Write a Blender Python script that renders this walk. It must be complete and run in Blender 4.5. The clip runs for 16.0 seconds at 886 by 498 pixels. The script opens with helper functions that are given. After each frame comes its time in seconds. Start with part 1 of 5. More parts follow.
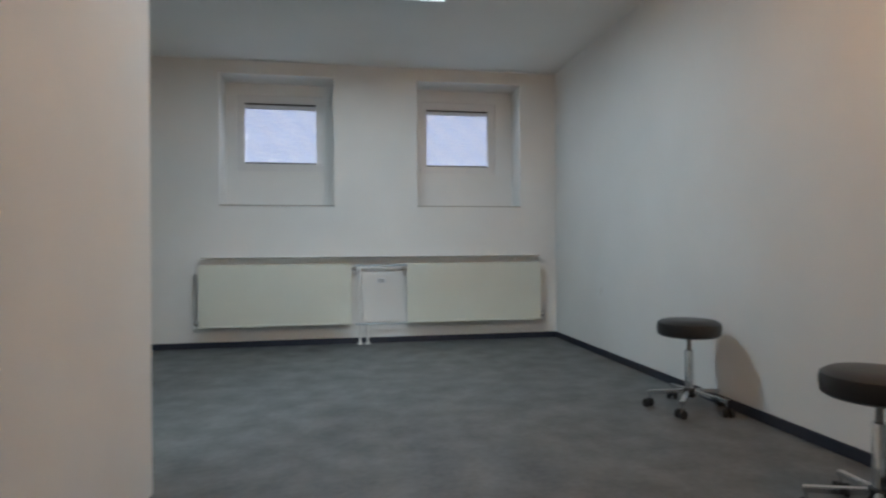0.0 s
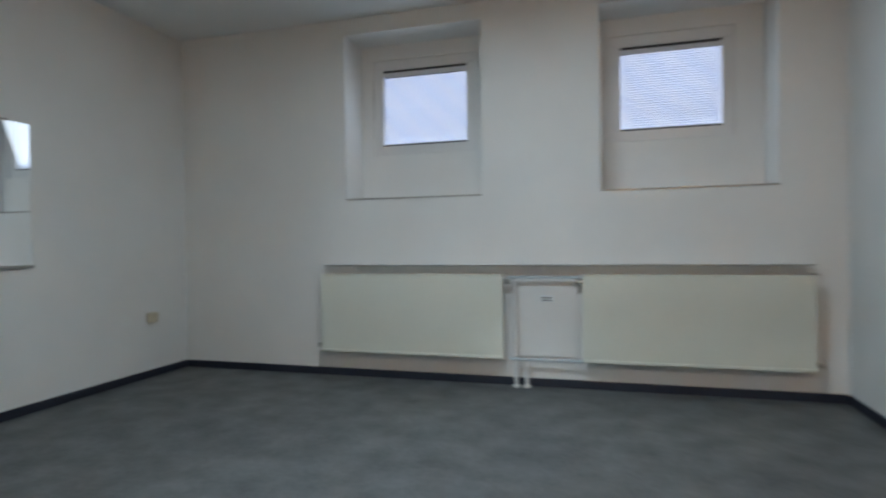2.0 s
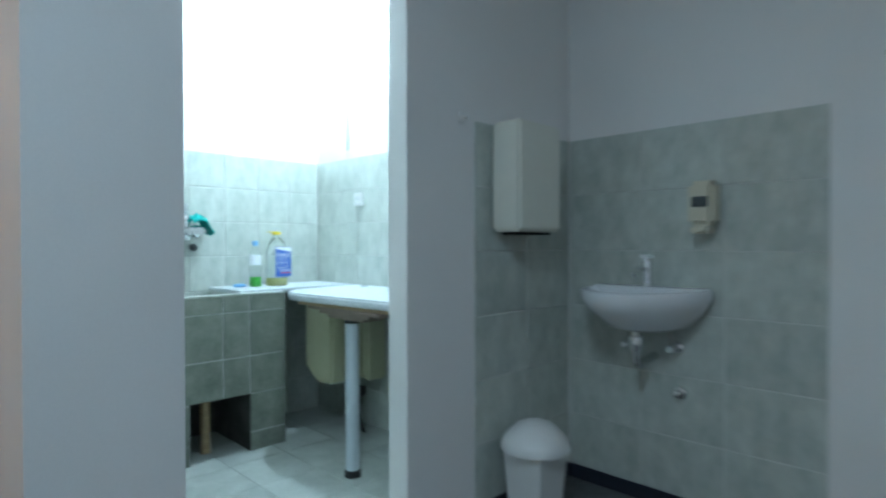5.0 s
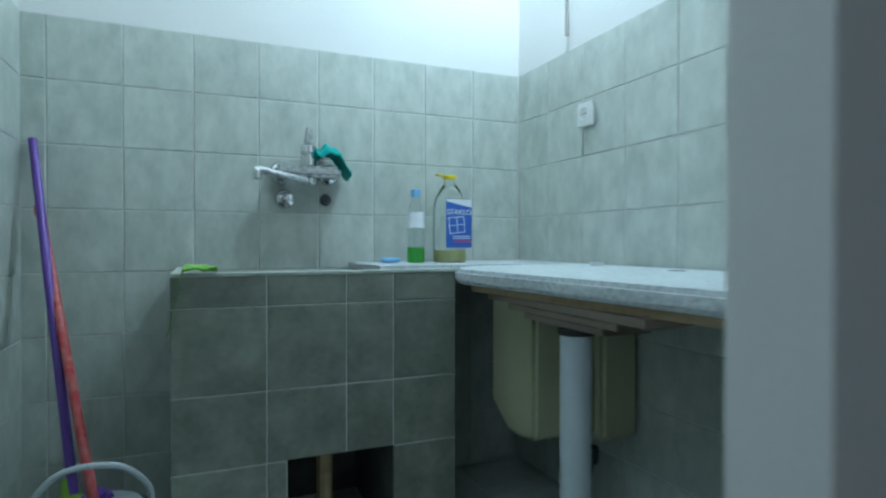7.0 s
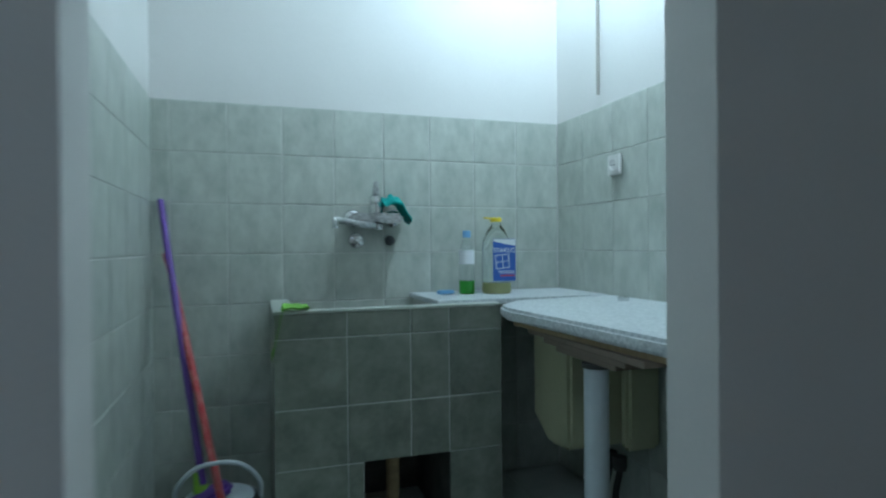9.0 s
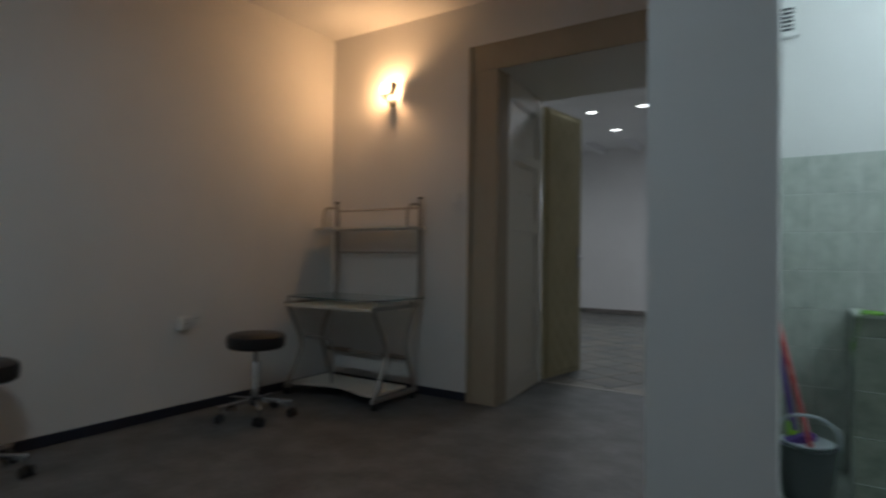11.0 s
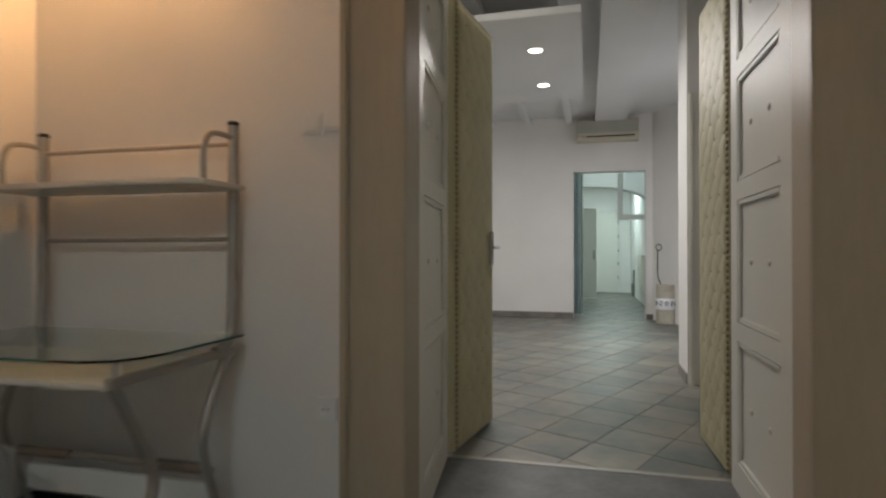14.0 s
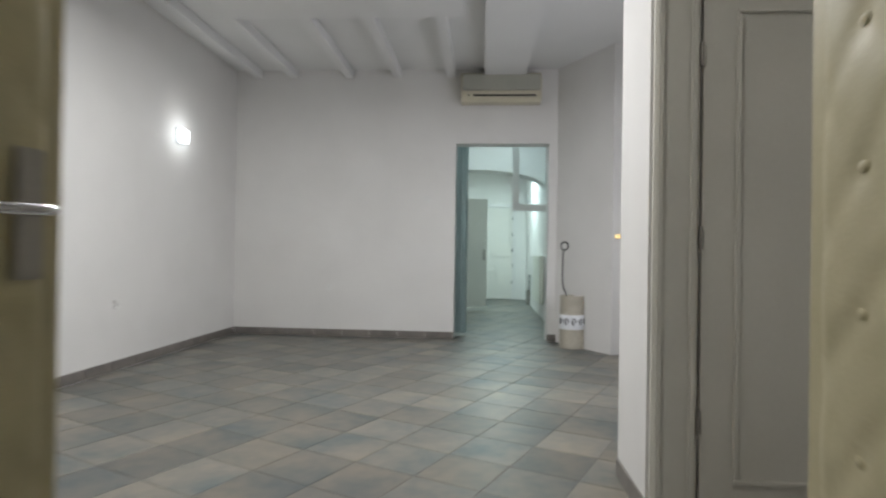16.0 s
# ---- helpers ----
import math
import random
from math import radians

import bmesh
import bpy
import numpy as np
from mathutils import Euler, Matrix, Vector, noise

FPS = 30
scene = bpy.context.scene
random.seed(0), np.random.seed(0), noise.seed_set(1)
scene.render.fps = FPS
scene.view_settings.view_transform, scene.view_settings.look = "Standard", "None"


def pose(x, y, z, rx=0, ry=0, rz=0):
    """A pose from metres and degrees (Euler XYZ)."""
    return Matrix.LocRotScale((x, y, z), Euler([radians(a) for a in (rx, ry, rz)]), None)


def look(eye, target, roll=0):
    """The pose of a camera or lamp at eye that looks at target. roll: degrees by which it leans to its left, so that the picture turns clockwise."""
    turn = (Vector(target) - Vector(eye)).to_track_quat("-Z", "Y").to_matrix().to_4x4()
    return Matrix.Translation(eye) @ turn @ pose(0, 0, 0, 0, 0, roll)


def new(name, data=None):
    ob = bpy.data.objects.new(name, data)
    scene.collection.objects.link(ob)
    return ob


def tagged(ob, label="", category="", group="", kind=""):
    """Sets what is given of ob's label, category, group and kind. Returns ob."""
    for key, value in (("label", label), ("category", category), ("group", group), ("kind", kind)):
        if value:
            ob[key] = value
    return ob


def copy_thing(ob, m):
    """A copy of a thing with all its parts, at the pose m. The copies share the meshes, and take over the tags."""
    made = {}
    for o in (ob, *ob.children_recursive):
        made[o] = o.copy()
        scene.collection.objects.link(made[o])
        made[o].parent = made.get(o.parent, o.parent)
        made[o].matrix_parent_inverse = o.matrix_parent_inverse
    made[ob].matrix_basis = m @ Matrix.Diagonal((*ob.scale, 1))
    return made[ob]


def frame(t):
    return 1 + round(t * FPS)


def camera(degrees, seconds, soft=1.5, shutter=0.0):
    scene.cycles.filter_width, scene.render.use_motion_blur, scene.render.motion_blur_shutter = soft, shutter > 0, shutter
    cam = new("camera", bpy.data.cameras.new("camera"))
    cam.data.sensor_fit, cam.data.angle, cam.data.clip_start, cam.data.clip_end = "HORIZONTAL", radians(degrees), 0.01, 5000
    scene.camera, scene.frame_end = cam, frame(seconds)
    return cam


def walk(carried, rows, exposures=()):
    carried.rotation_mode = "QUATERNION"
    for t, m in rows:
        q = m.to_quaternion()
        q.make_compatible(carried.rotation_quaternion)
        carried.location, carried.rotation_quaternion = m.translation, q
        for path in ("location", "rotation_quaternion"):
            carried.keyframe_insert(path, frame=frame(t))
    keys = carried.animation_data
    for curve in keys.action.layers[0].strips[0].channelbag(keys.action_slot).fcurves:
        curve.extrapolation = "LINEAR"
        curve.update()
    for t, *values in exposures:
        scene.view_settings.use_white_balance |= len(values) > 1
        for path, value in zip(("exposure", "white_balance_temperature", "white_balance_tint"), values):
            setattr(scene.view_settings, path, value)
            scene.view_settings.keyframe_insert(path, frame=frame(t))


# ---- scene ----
cam = camera(75.6, 16.0, soft=2.2, shutter=0.5)
PATH = [
    (0, (-0.065, 0.785, 0.99), (0.27, 2.757, 0.99), -0.4),
    (0.5, (0.075, 1.0, 1.019), (0.557, 2.941, 1.007), -0.6),
    (1, (0.255, 1.435, 1.054), (0.622, 3.401, 1.033), -0.7),
    (1.5, (0.53, 1.975, 1.085), (0.53, 3.975, 1.045), -0.8),
    (2, (0.758, 2.573, 1.096), (0.196, 4.492, 1.07), -0.8),
    (2.5, (0.887, 3.222, 1.082), (-0.225, 4.885, 1.075), -0.7),
    (3, (0.84, 3.809, 1.127), (-0.739, 5.037, 1.119), -0.7),
    (3.5, (0.692, 4.326, 1.144), (-1.223, 4.902, 1.133), -0.7),
    (4, (0.284, 4.525, 1.14), (-1.715, 4.488, 1.12), -0.5),
    (4.5, (-0.184, 4.927, 1.095), (-1.971, 4.028, 1.115), 0.1),
    (5, (-0.637, 4.768, 1.085), (-2.041, 3.344, 1.065), -0.1),
    (7.3, (-1.485, 3.382, 0.899), (-2.268, 1.541, 0.878), 0.1),
    (7.5, (-1.47, 3.277, 0.902), (-2.3, 1.457, 0.881), 0.0),
    (8, (-1.424, 3.22, 0.936), (-2.291, 1.418, 0.908), 0.0),
    (8.2, (-1.41, 3.307, 0.965), (-2.257, 1.495, 0.936), -0.1),
    (10.3, (-1.3, 4.714, 1.06), (-0.886, 2.757, 1.088), -0.2),
    (10.5, (-1.324, 4.806, 1.06), (-0.671, 2.916, 1.088), -0.1),
    (11, (-1.266, 5.008, 1.057), (-0.173, 3.333, 1.086), 0.7),
    (11.5, (-1.127, 4.987, 1.057), (0.251, 3.538, 1.076), 1.0),
    (12, (-0.865, 4.84, 1.058), (0.535, 3.412, 1.074), 0.8),
    (12.5, (-0.566, 4.656, 1.046), (0.667, 3.081, 1.063), 0.7),
    (13, (-0.294, 4.319, 1.05), (0.731, 2.601, 1.053), 0.9),
    (13.5, (-0.06, 3.798, 1.05), (0.641, 1.925, 1.06), 0.5),
    (14, (0.027, 3.258, 1.042), (0.519, 1.32, 1.055), 0.0),
    (14.5, (0.038, 2.618, 1.062), (0.506, 0.674, 1.07), -0.2),
    (15, (-0.031, 1.997, 1.06), (0.379, 0.04, 1.068), -0.1),
    (15.5, (-0.093, 1.256, 1.035), (0.252, -0.715, 1.05), 0.1),
    (16, (-0.10, 0.665, 1.02), (0.043, -1.33, 1.035), 0.9),
]
EXPOSURE = [(0, 0.05, 6050, 8), (2.5, 0.07, 5850, 6), (3.5, 0.24, 5600, 4), (4.5, 0.14, 5450, 3), (5.2, -0.2, 5400, 3), (7.3, -1.12, 5450, 2), (8.2, -1.25, 5450, 2),
            (10.3, -1.7, 5800, 6), (11.2, -1.5, 6100, 7), (12.0, -1.2, 6600, 8), (12.5, -1.1, 6800, 9), (14.0, -0.45, 7050, 10), (15.0, -0.08, 6950, 9), (15.5, -0.1, 6900, 9), (16.0, -0.2, 6700, 9)]
walk(cam, [(t, look(eye, target, roll)) for t, eye, target, roll in PATH], EXPOSURE)

# ---- world, lights, exposure ----
world = bpy.data.worlds.new("world")
scene.world = world
world.use_nodes = True
wn = world.node_tree
sky = wn.nodes.new("ShaderNodeTexSky")
sky.sky_type = "NISHITA"
sky.sun_disc = False
sky.sun_elevation, sky.sun_rotation = radians(40), radians(60)
wn.links.new(sky.outputs[0], wn.nodes["Background"].inputs[0])
wn.nodes["Background"].inputs[1].default_value = 0.12


def lamp(name, kind, m, energy, colour, size=0.1, size_y=None):
    data = bpy.data.lights.new(name, kind)
    data.energy, data.color = energy, colour
    if kind == "AREA":
        data.shape, data.size, data.size_y = "RECTANGLE", size, size_y or size
    else:
        data.shadow_soft_size = size
    ob = new(name, data)
    ob.matrix_world = m
    return ob


lamp("sun", "SUN", look((0, 0, 10), (-2, -4, 4)), 0.8, (1, 0.97, 0.93)).data.angle = radians(12)
SKY = (0.86, 0.92, 1.0)
lamp("sky_light", "AREA", look((-0.76, 7.19, 2.26), (-0.76, 5.0, 1.5)), 1.5, SKY, 0.76, 0.66)
lamp("sky_light", "AREA", look((1.21, 7.19, 2.26), (1.21, 5.0, 1.5)), 1.5, SKY, 0.76, 0.66)
lamp("tube_light", "AREA", pose(0.08, 4.78, 2.83), 35, (0.78, 0.92, 1.0), 1.15, 0.4)
lamp("sconce_light", "POINT", pose(1.60, 1.50, 2.37), 40, (1.0, 0.53, 0.235), 0.03)
lamp("washroom_light", "POINT", pose(-2.42, 2.14, 2.50), 92, (0.80, 0.95, 1.0), 0.025)
for sx, sy in ((0.50, -2.12), (1.14, -2.12), (1.16, -3.26), (0.51, -3.26)):
    lamp("spot_light", "AREA", pose(sx, sy, 2.925), 23, (0.95, 0.96, 1.0), 0.12)
lamp("wall_lamp_light", "POINT", pose(2.78, -4.82, 2.16), 2.5, (0.95, 0.97, 1.0), 0.06)
lamp("spot_light", "AREA", pose(0.65, -0.25, 3.20), 17, (0.98, 0.97, 0.95), 0.12)
lamp("corridor_light", "AREA", pose(-0.3, -7.4, 2.9), 13, (0.70, 0.96, 1.0), 0.9)
lamp("corridor_light", "AREA", pose(-0.4, -10.3, 2.75), 70, (0.72, 0.97, 1.0), 0.9)
lamp("bay_light", "AREA", look((-1.95, -3.4, 1.6), (0.5, -4.2, 1.2)), 26, (0.86, 0.88, 1.0), 1.2, 1.6)

# ---- materials ----


def material(name, colour, rough=0.6, metal=0.0, second=None, scale=4.0, grain=60.0, bump=0.0, piece=0.0, emit=0.0, gloss=0.5, stretch=None, island=False):
    """A procedural surface: two colours mixed by a large and a fine noise, with relief and a shift from piece to piece."""
    mat = bpy.data.materials.new(name)
    mat.use_nodes = True
    nt = mat.node_tree
    b = nt.nodes["Principled BSDF"]
    b.inputs["Roughness"].default_value, b.inputs["Metallic"].default_value = rough, metal
    b.inputs["Specular IOR Level"].default_value = gloss
    second = second or tuple(c * 0.9 for c in colour)
    geo = nt.nodes.new("ShaderNodeTexCoord").outputs["Object"]
    if piece or island:
        info = nt.nodes.new("ShaderNodeNewGeometry" if island else "ShaderNodeObjectInfo").outputs["Random Per Island" if island else "Random"]
        wide = nt.nodes.new("ShaderNodeVectorMath")
        wide.operation = "MULTIPLY_ADD"
        wide.inputs[1].default_value = (1, 1, 1)
        comb = nt.nodes.new("ShaderNodeCombineXYZ")
        mul = nt.nodes.new("ShaderNodeMath")
        mul.operation = "MULTIPLY"
        mul.inputs[1].default_value = 37.0
        nt.links.new(info, mul.inputs[0])
        nt.links.new(mul.outputs[0], comb.inputs[0])
        nt.links.new(mul.outputs[0], comb.inputs[1])
        nt.links.new(geo, wide.inputs[0])
        nt.links.new(comb.outputs[0], wide.inputs[2])
        geo = wide.outputs[0]
    if stretch:
        mp = nt.nodes.new("ShaderNodeMapping")
        mp.inputs["Scale"].default_value = stretch
        nt.links.new(geo, mp.inputs[0])
        geo = mp.outputs[0]
    big, fine = nt.nodes.new("ShaderNodeTexNoise"), nt.nodes.new("ShaderNodeTexNoise")
    big.inputs["Scale"].default_value, big.inputs["Detail"].default_value = scale, 5
    fine.inputs["Scale"].default_value, fine.inputs["Detail"].default_value = grain, 3
    for n in (big, fine):
        nt.links.new(geo, n.inputs["Vector"])
    add = nt.nodes.new("ShaderNodeMath")
    add.operation = "MULTIPLY_ADD"
    add.inputs[1].default_value = 0.35
    nt.links.new(fine.outputs["Fac"], add.inputs[0])
    nt.links.new(big.outputs["Fac"], add.inputs[2])
    ramp = nt.nodes.new("ShaderNodeMapRange")
    ramp.inputs["From Min"].default_value, ramp.inputs["From Max"].default_value = 0.45, 0.9
    nt.links.new(add.outputs[0], ramp.inputs["Value"])
    mix = nt.nodes.new("ShaderNodeMix")
    mix.data_type = "RGBA"
    mix.inputs["A"].default_value, mix.inputs["B"].default_value = (*second, 1), (*colour, 1)
    nt.links.new(ramp.outputs[0], mix.inputs["Factor"])
    out = mix.outputs["Result"]
    if piece:
        hsv = nt.nodes.new("ShaderNodeHueSaturation")
        val = nt.nodes.new("ShaderNodeMapRange")
        val.inputs["To Min"].default_value, val.inputs["To Max"].default_value = 1 - piece, 1 + piece
        nt.links.new(info, val.inputs["Value"])
        nt.links.new(val.outputs[0], hsv.inputs["Value"])
        nt.links.new(out, hsv.inputs["Color"])
        out = hsv.outputs["Color"]
    nt.links.new(out, b.inputs["Base Color"])
    if bump:
        bp = nt.nodes.new("ShaderNodeBump")
        bp.inputs["Strength"].default_value, bp.inputs["Distance"].default_value = bump, 0.004
        nt.links.new(add.outputs[0], bp.inputs["Height"])
        nt.links.new(bp.outputs[0], b.inputs["Normal"])
    if emit:
        b.inputs["Emission Color"].default_value, b.inputs["Emission Strength"].default_value = (*colour, 1), emit
    return mat


def glass(name, colour, rough=0.02):
    mat = bpy.data.materials.new(name)
    mat.use_nodes = True
    b = mat.node_tree.nodes["Principled BSDF"]
    b.inputs["Base Color"].default_value = (*colour, 1)
    b.inputs["Roughness"].default_value, b.inputs["Transmission Weight"].default_value, b.inputs["IOR"].default_value = rough, 1, 1.45
    return mat


PAINT = material("white_wall_paint", (0.76, 0.75, 0.73), 0.75, second=(0.70, 0.69, 0.67), scale=1.5, grain=140, bump=0.12)
CEIL = material("ceiling_paint", (0.78, 0.78, 0.77), 0.8, second=(0.73, 0.73, 0.72), scale=1.2, grain=120, bump=0.08)
VINYL = material("grey_vinyl", (0.15, 0.155, 0.155), 0.52, second=(0.065, 0.068, 0.07), scale=4.5, grain=30, bump=0.05)
NAVY = material("navy_baseboard", (0.021, 0.025, 0.040), 0.45, second=(0.016, 0.019, 0.030), grain=30)
TILE = material("grey_green_tile", (0.54, 0.57, 0.52), 0.28, second=(0.39, 0.425, 0.385), scale=13, grain=42, bump=0.03, piece=0.03, stretch=(1.3, 1.3, 0.75))
TUBTILE = material("dark_grey_tile", (0.27, 0.29, 0.245), 0.3, second=(0.14, 0.155, 0.13), scale=9, grain=45, bump=0.03, piece=0.06)
GROUT = material("pale_grout", (0.62, 0.63, 0.60), 0.8, second=(0.5, 0.51, 0.48), grain=200)
WASHFLOOR = material("pale_floor_tile", (0.50, 0.53, 0.49), 0.35, second=(0.36, 0.39, 0.36), scale=8, grain=60, piece=0.08)
SLATE = material("slate_floor_tile", (0.215, 0.188, 0.15), 0.42, second=(0.075, 0.094, 0.098), scale=2.6, grain=14, bump=0.06, piece=0.22)
SLATEGROUT = material("grey_grout", (0.20, 0.19, 0.175), 0.85, grain=150)
SKIRT = material("grey_skirting_tile", (0.22, 0.20, 0.18), 0.4, second=(0.15, 0.14, 0.13), scale=9, grain=40, piece=0.1)
TRIM = material("cream_gloss_paint", (0.74, 0.72, 0.66), 0.35, second=(0.68, 0.66, 0.60), scale=2, grain=50, bump=0.05)
BROWN = material("tan_casing_paint", (0.42, 0.36, 0.27), 0.4, second=(0.36, 0.30, 0.22), scale=2.5, grain=40, bump=0.05, stretch=(1, 1, 0.2))
WHITEGLOSS = material("white_gloss_paint", (0.72, 0.70, 0.65), 0.42, second=(0.69, 0.68, 0.64), scale=2, grain=60, bump=0.05)
LEATHER = material("cream_leatherette", (0.53, 0.48, 0.31), 0.45, second=(0.44, 0.40, 0.25), scale=5, grain=160, bump=0.2)
BRAID = material("tan_braid", (0.36, 0.29, 0.18), 0.6, second=(0.25, 0.2, 0.12), grain=200, bump=0.4)
ENAMEL = material("cream_enamel", (0.72, 0.72, 0.64), 0.35, second=(0.67, 0.67, 0.59), scale=2, grain=40)
PLASTIC = material("white_plastic", (0.75, 0.75, 0.73), 0.35, second=(0.70, 0.70, 0.68), grain=80)
BEIGE = material("beige_plastic", (0.62, 0.58, 0.45), 0.4, second=(0.56, 0.52, 0.4), grain=80)
PVC = material("white_window_frame", (0.72, 0.71, 0.70), 0.3, second=(0.67, 0.66, 0.65), grain=50)
SLAT = material("blind_slat", (0.74, 0.76, 0.82), 0.5, second=(0.66, 0.68, 0.75), scale=3, grain=30)
BLACK = material("black_leatherette", (0.018, 0.017, 0.017), 0.4, second=(0.012, 0.011, 0.011), grain=220, bump=0.15)
RUBBER = material("black_rubber", (0.02, 0.02, 0.02), 0.6, grain=90)
CHROME = material("chrome", (0.75, 0.76, 0.77), 0.12, 1.0, second=(0.66, 0.67, 0.68), grain=60)
WORNCHROME = material("limescaled_chrome", (0.62, 0.64, 0.64), 0.32, 0.85, second=(0.30, 0.31, 0.31), scale=60, grain=240, bump=0.15)
STEEL = material("silver_paint_tube", (0.42, 0.40, 0.37), 0.35, 0.6, second=(0.36, 0.34, 0.31), grain=90)
BOARD = material("white_laminate", (0.70, 0.66, 0.58), 0.35, second=(0.64, 0.60, 0.53), grain=60)
PORCELAIN = material("white_porcelain", (0.80, 0.81, 0.82), 0.12, second=(0.77, 0.78, 0.79), grain=20)
GRANITE = material("speckled_worktop", (0.74, 0.77, 0.78), 0.35, second=(0.42, 0.46, 0.48), scale=90, grain=260)
WOOD = material("raw_wood", (0.42, 0.31, 0.17), 0.65, second=(0.29, 0.21, 0.12), scale=6, grain=60, stretch=(1, 6, 6), bump=0.1)
DARKBOARD = material("brown_packing_board", (0.24, 0.19, 0.15), 0.7, second=(0.17, 0.13, 0.10), scale=6, grain=70)
CISTERN = material("yellowed_plastic", (0.50, 0.50, 0.33), 0.4, second=(0.43, 0.43, 0.28), scale=3, grain=60)
BIN = material("bin_plastic", (0.72, 0.72, 0.70), 0.4, second=(0.66, 0.66, 0.64), grain=60)
BUCKET = material("dark_grey_plastic", (0.07, 0.08, 0.085), 0.5, second=(0.05, 0.057, 0.06), grain=60)
PURPLE = material("purple_plastic", (0.12, 0.05, 0.32), 0.4, grain=60)
LIME = material("lime_plastic", (0.28, 0.55, 0.04), 0.45, grain=60)
RED = material("red_stick", (0.42, 0.03, 0.035), 0.4, second=(0.5, 0.16, 0.15), scale=30, grain=60)
BLUE = material("blue_stick", (0.02, 0.05, 0.42), 0.35, grain=60)
CLOTH = material("green_cloth", (0.20, 0.42, 0.06), 0.9, second=(0.13, 0.29, 0.04), scale=40, grain=300, bump=0.5)
TEAL = material("teal_cloth", (0.03, 0.36, 0.32), 0.9, second=(0.02, 0.24, 0.22), scale=30, grain=300, bump=0.5)
SOAP = material("blue_soap", (0.20, 0.42, 0.70), 0.4, grain=40)
CLEAR = glass("clear_plastic", (0.93, 0.97, 0.96), 0.05)
DESKGLASS = glass("desk_glass", (0.82, 0.95, 0.90), 0.02)
PANE = glass("window_glass", (0.96, 0.98, 1.0), 0.0)
EDGEGLASS = material("green_glass_edge", (0.06, 0.14, 0.11), 0.15, grain=20)
GREENLIQ = material("green_liquid", (0.12, 0.62, 0.06), 0.15, grain=10)
YELLOWLIQ = material("yellow_liquid", (0.55, 0.55, 0.22), 0.15, grain=10)
YELLOW = material("yellow_cap", (0.80, 0.62, 0.02), 0.4, grain=40)
LABEL = material("blue_label", (0.03, 0.10, 0.42), 0.4, grain=40)
INK = material("white_print", (0.80, 0.82, 0.85), 0.5, grain=40)
REDINK = material("red_print", (0.6, 0.05, 0.04), 0.5, grain=40)
MIRROR = material("mirror_silver", (0.86, 0.88, 0.88), 0.01, 1.0, second=(0.86, 0.88, 0.88))
TUBE = material("lit_tube", (0.82, 0.94, 1.0), 0.4, emit=6)
BULB = material("lit_bulb", (1.0, 0.66, 0.34), 0.4, emit=30)
SPOT = material("lit_spot", (1.0, 0.98, 0.94), 0.4, emit=9)
COOL = material("lit_diffuser", (0.80, 0.93, 1.0), 0.4, emit=4)
DARK = material("dark_hollow", (0.02, 0.02, 0.02), 0.9, grain=50)
CURTAIN = material("grey_curtain", (0.68, 0.76, 0.76), 0.85, second=(0.56, 0.64, 0.64), grain=160, bump=0.2)
# masonry with the shade of the tub hollow put into its colour
HOLLOWSHADE = material("shade_dark_masonry", (0.085, 0.085, 0.075), 0.9, second=(0.04, 0.04, 0.036), scale=9, grain=70, bump=0.3)
CEMENT = material("cream_ceramic", (0.50, 0.47, 0.39), 0.6, second=(0.40, 0.37, 0.30), scale=12, grain=90, bump=0.1)
ACGREY = material("grey_beige_plastic", (0.42, 0.42, 0.36), 0.45, second=(0.36, 0.36, 0.31), grain=120, bump=0.1)
BRASS = material("brass", (0.70, 0.52, 0.22), 0.3, 0.8, grain=60)
PIPE = material("grey_pipe", (0.52, 0.57, 0.60), 0.4, second=(0.46, 0.51, 0.54), grain=50)
OUTSIDE = material("outside_daylight", (0.80, 0.86, 1.0), 1.0, second=(0.56, 0.60, 0.74), scale=2.2, grain=9, emit=1.7)

ont = OUTSIDE.node_tree
tex, band, mixd = ont.nodes.new("ShaderNodeTexCoord"), ont.nodes.new("ShaderNodeTexWave"), ont.nodes.new("ShaderNodeMix")
band.bands_direction = "DIAGONAL"
band.inputs["Scale"].default_value, band.inputs["Distortion"].default_value, band.inputs["Detail"].default_value = 1.9, 2.2, 2.0
mixd.data_type = "RGBA"
mixd.inputs["A"].default_value, mixd.inputs["B"].default_value = (0.58, 0.63, 0.84, 1), (0.86, 0.88, 1.0, 1)
ont.links.new(tex.outputs["Object"], band.inputs["Vector"])
ont.links.new(band.outputs["Fac"], mixd.inputs["Factor"])
ont.links.new(mixd.outputs["Result"], ont.nodes["Principled BSDF"].inputs["Emission Color"])

# ---- mesh helpers ----


def mesh_of(name, bm, mat, smooth=False):
    me = bpy.data.meshes.new(name)
    bmesh.ops.recalc_face_normals(bm, faces=bm.faces)
    bm.to_mesh(me)
    bm.free()
    me.materials.append(mat)
    if smooth:
        me.shade_smooth()
        me.set_sharp_from_angle(angle=radians(40))
    return me


def part(name, bm, mat, parent=None, label="", smooth=False, m=None):
    ob = new(name, mesh_of(name, bm, mat, smooth))
    ob.parent = parent
    if m is not None:
        ob.matrix_basis = m
    return tagged(ob, label)


def thing(name, label, category, m=None, group="", kind=""):
    ob = new(name)
    ob.empty_display_size = 0.1
    if m is not None:
        ob.matrix_basis = m
    return tagged(ob, label, category, group, kind)


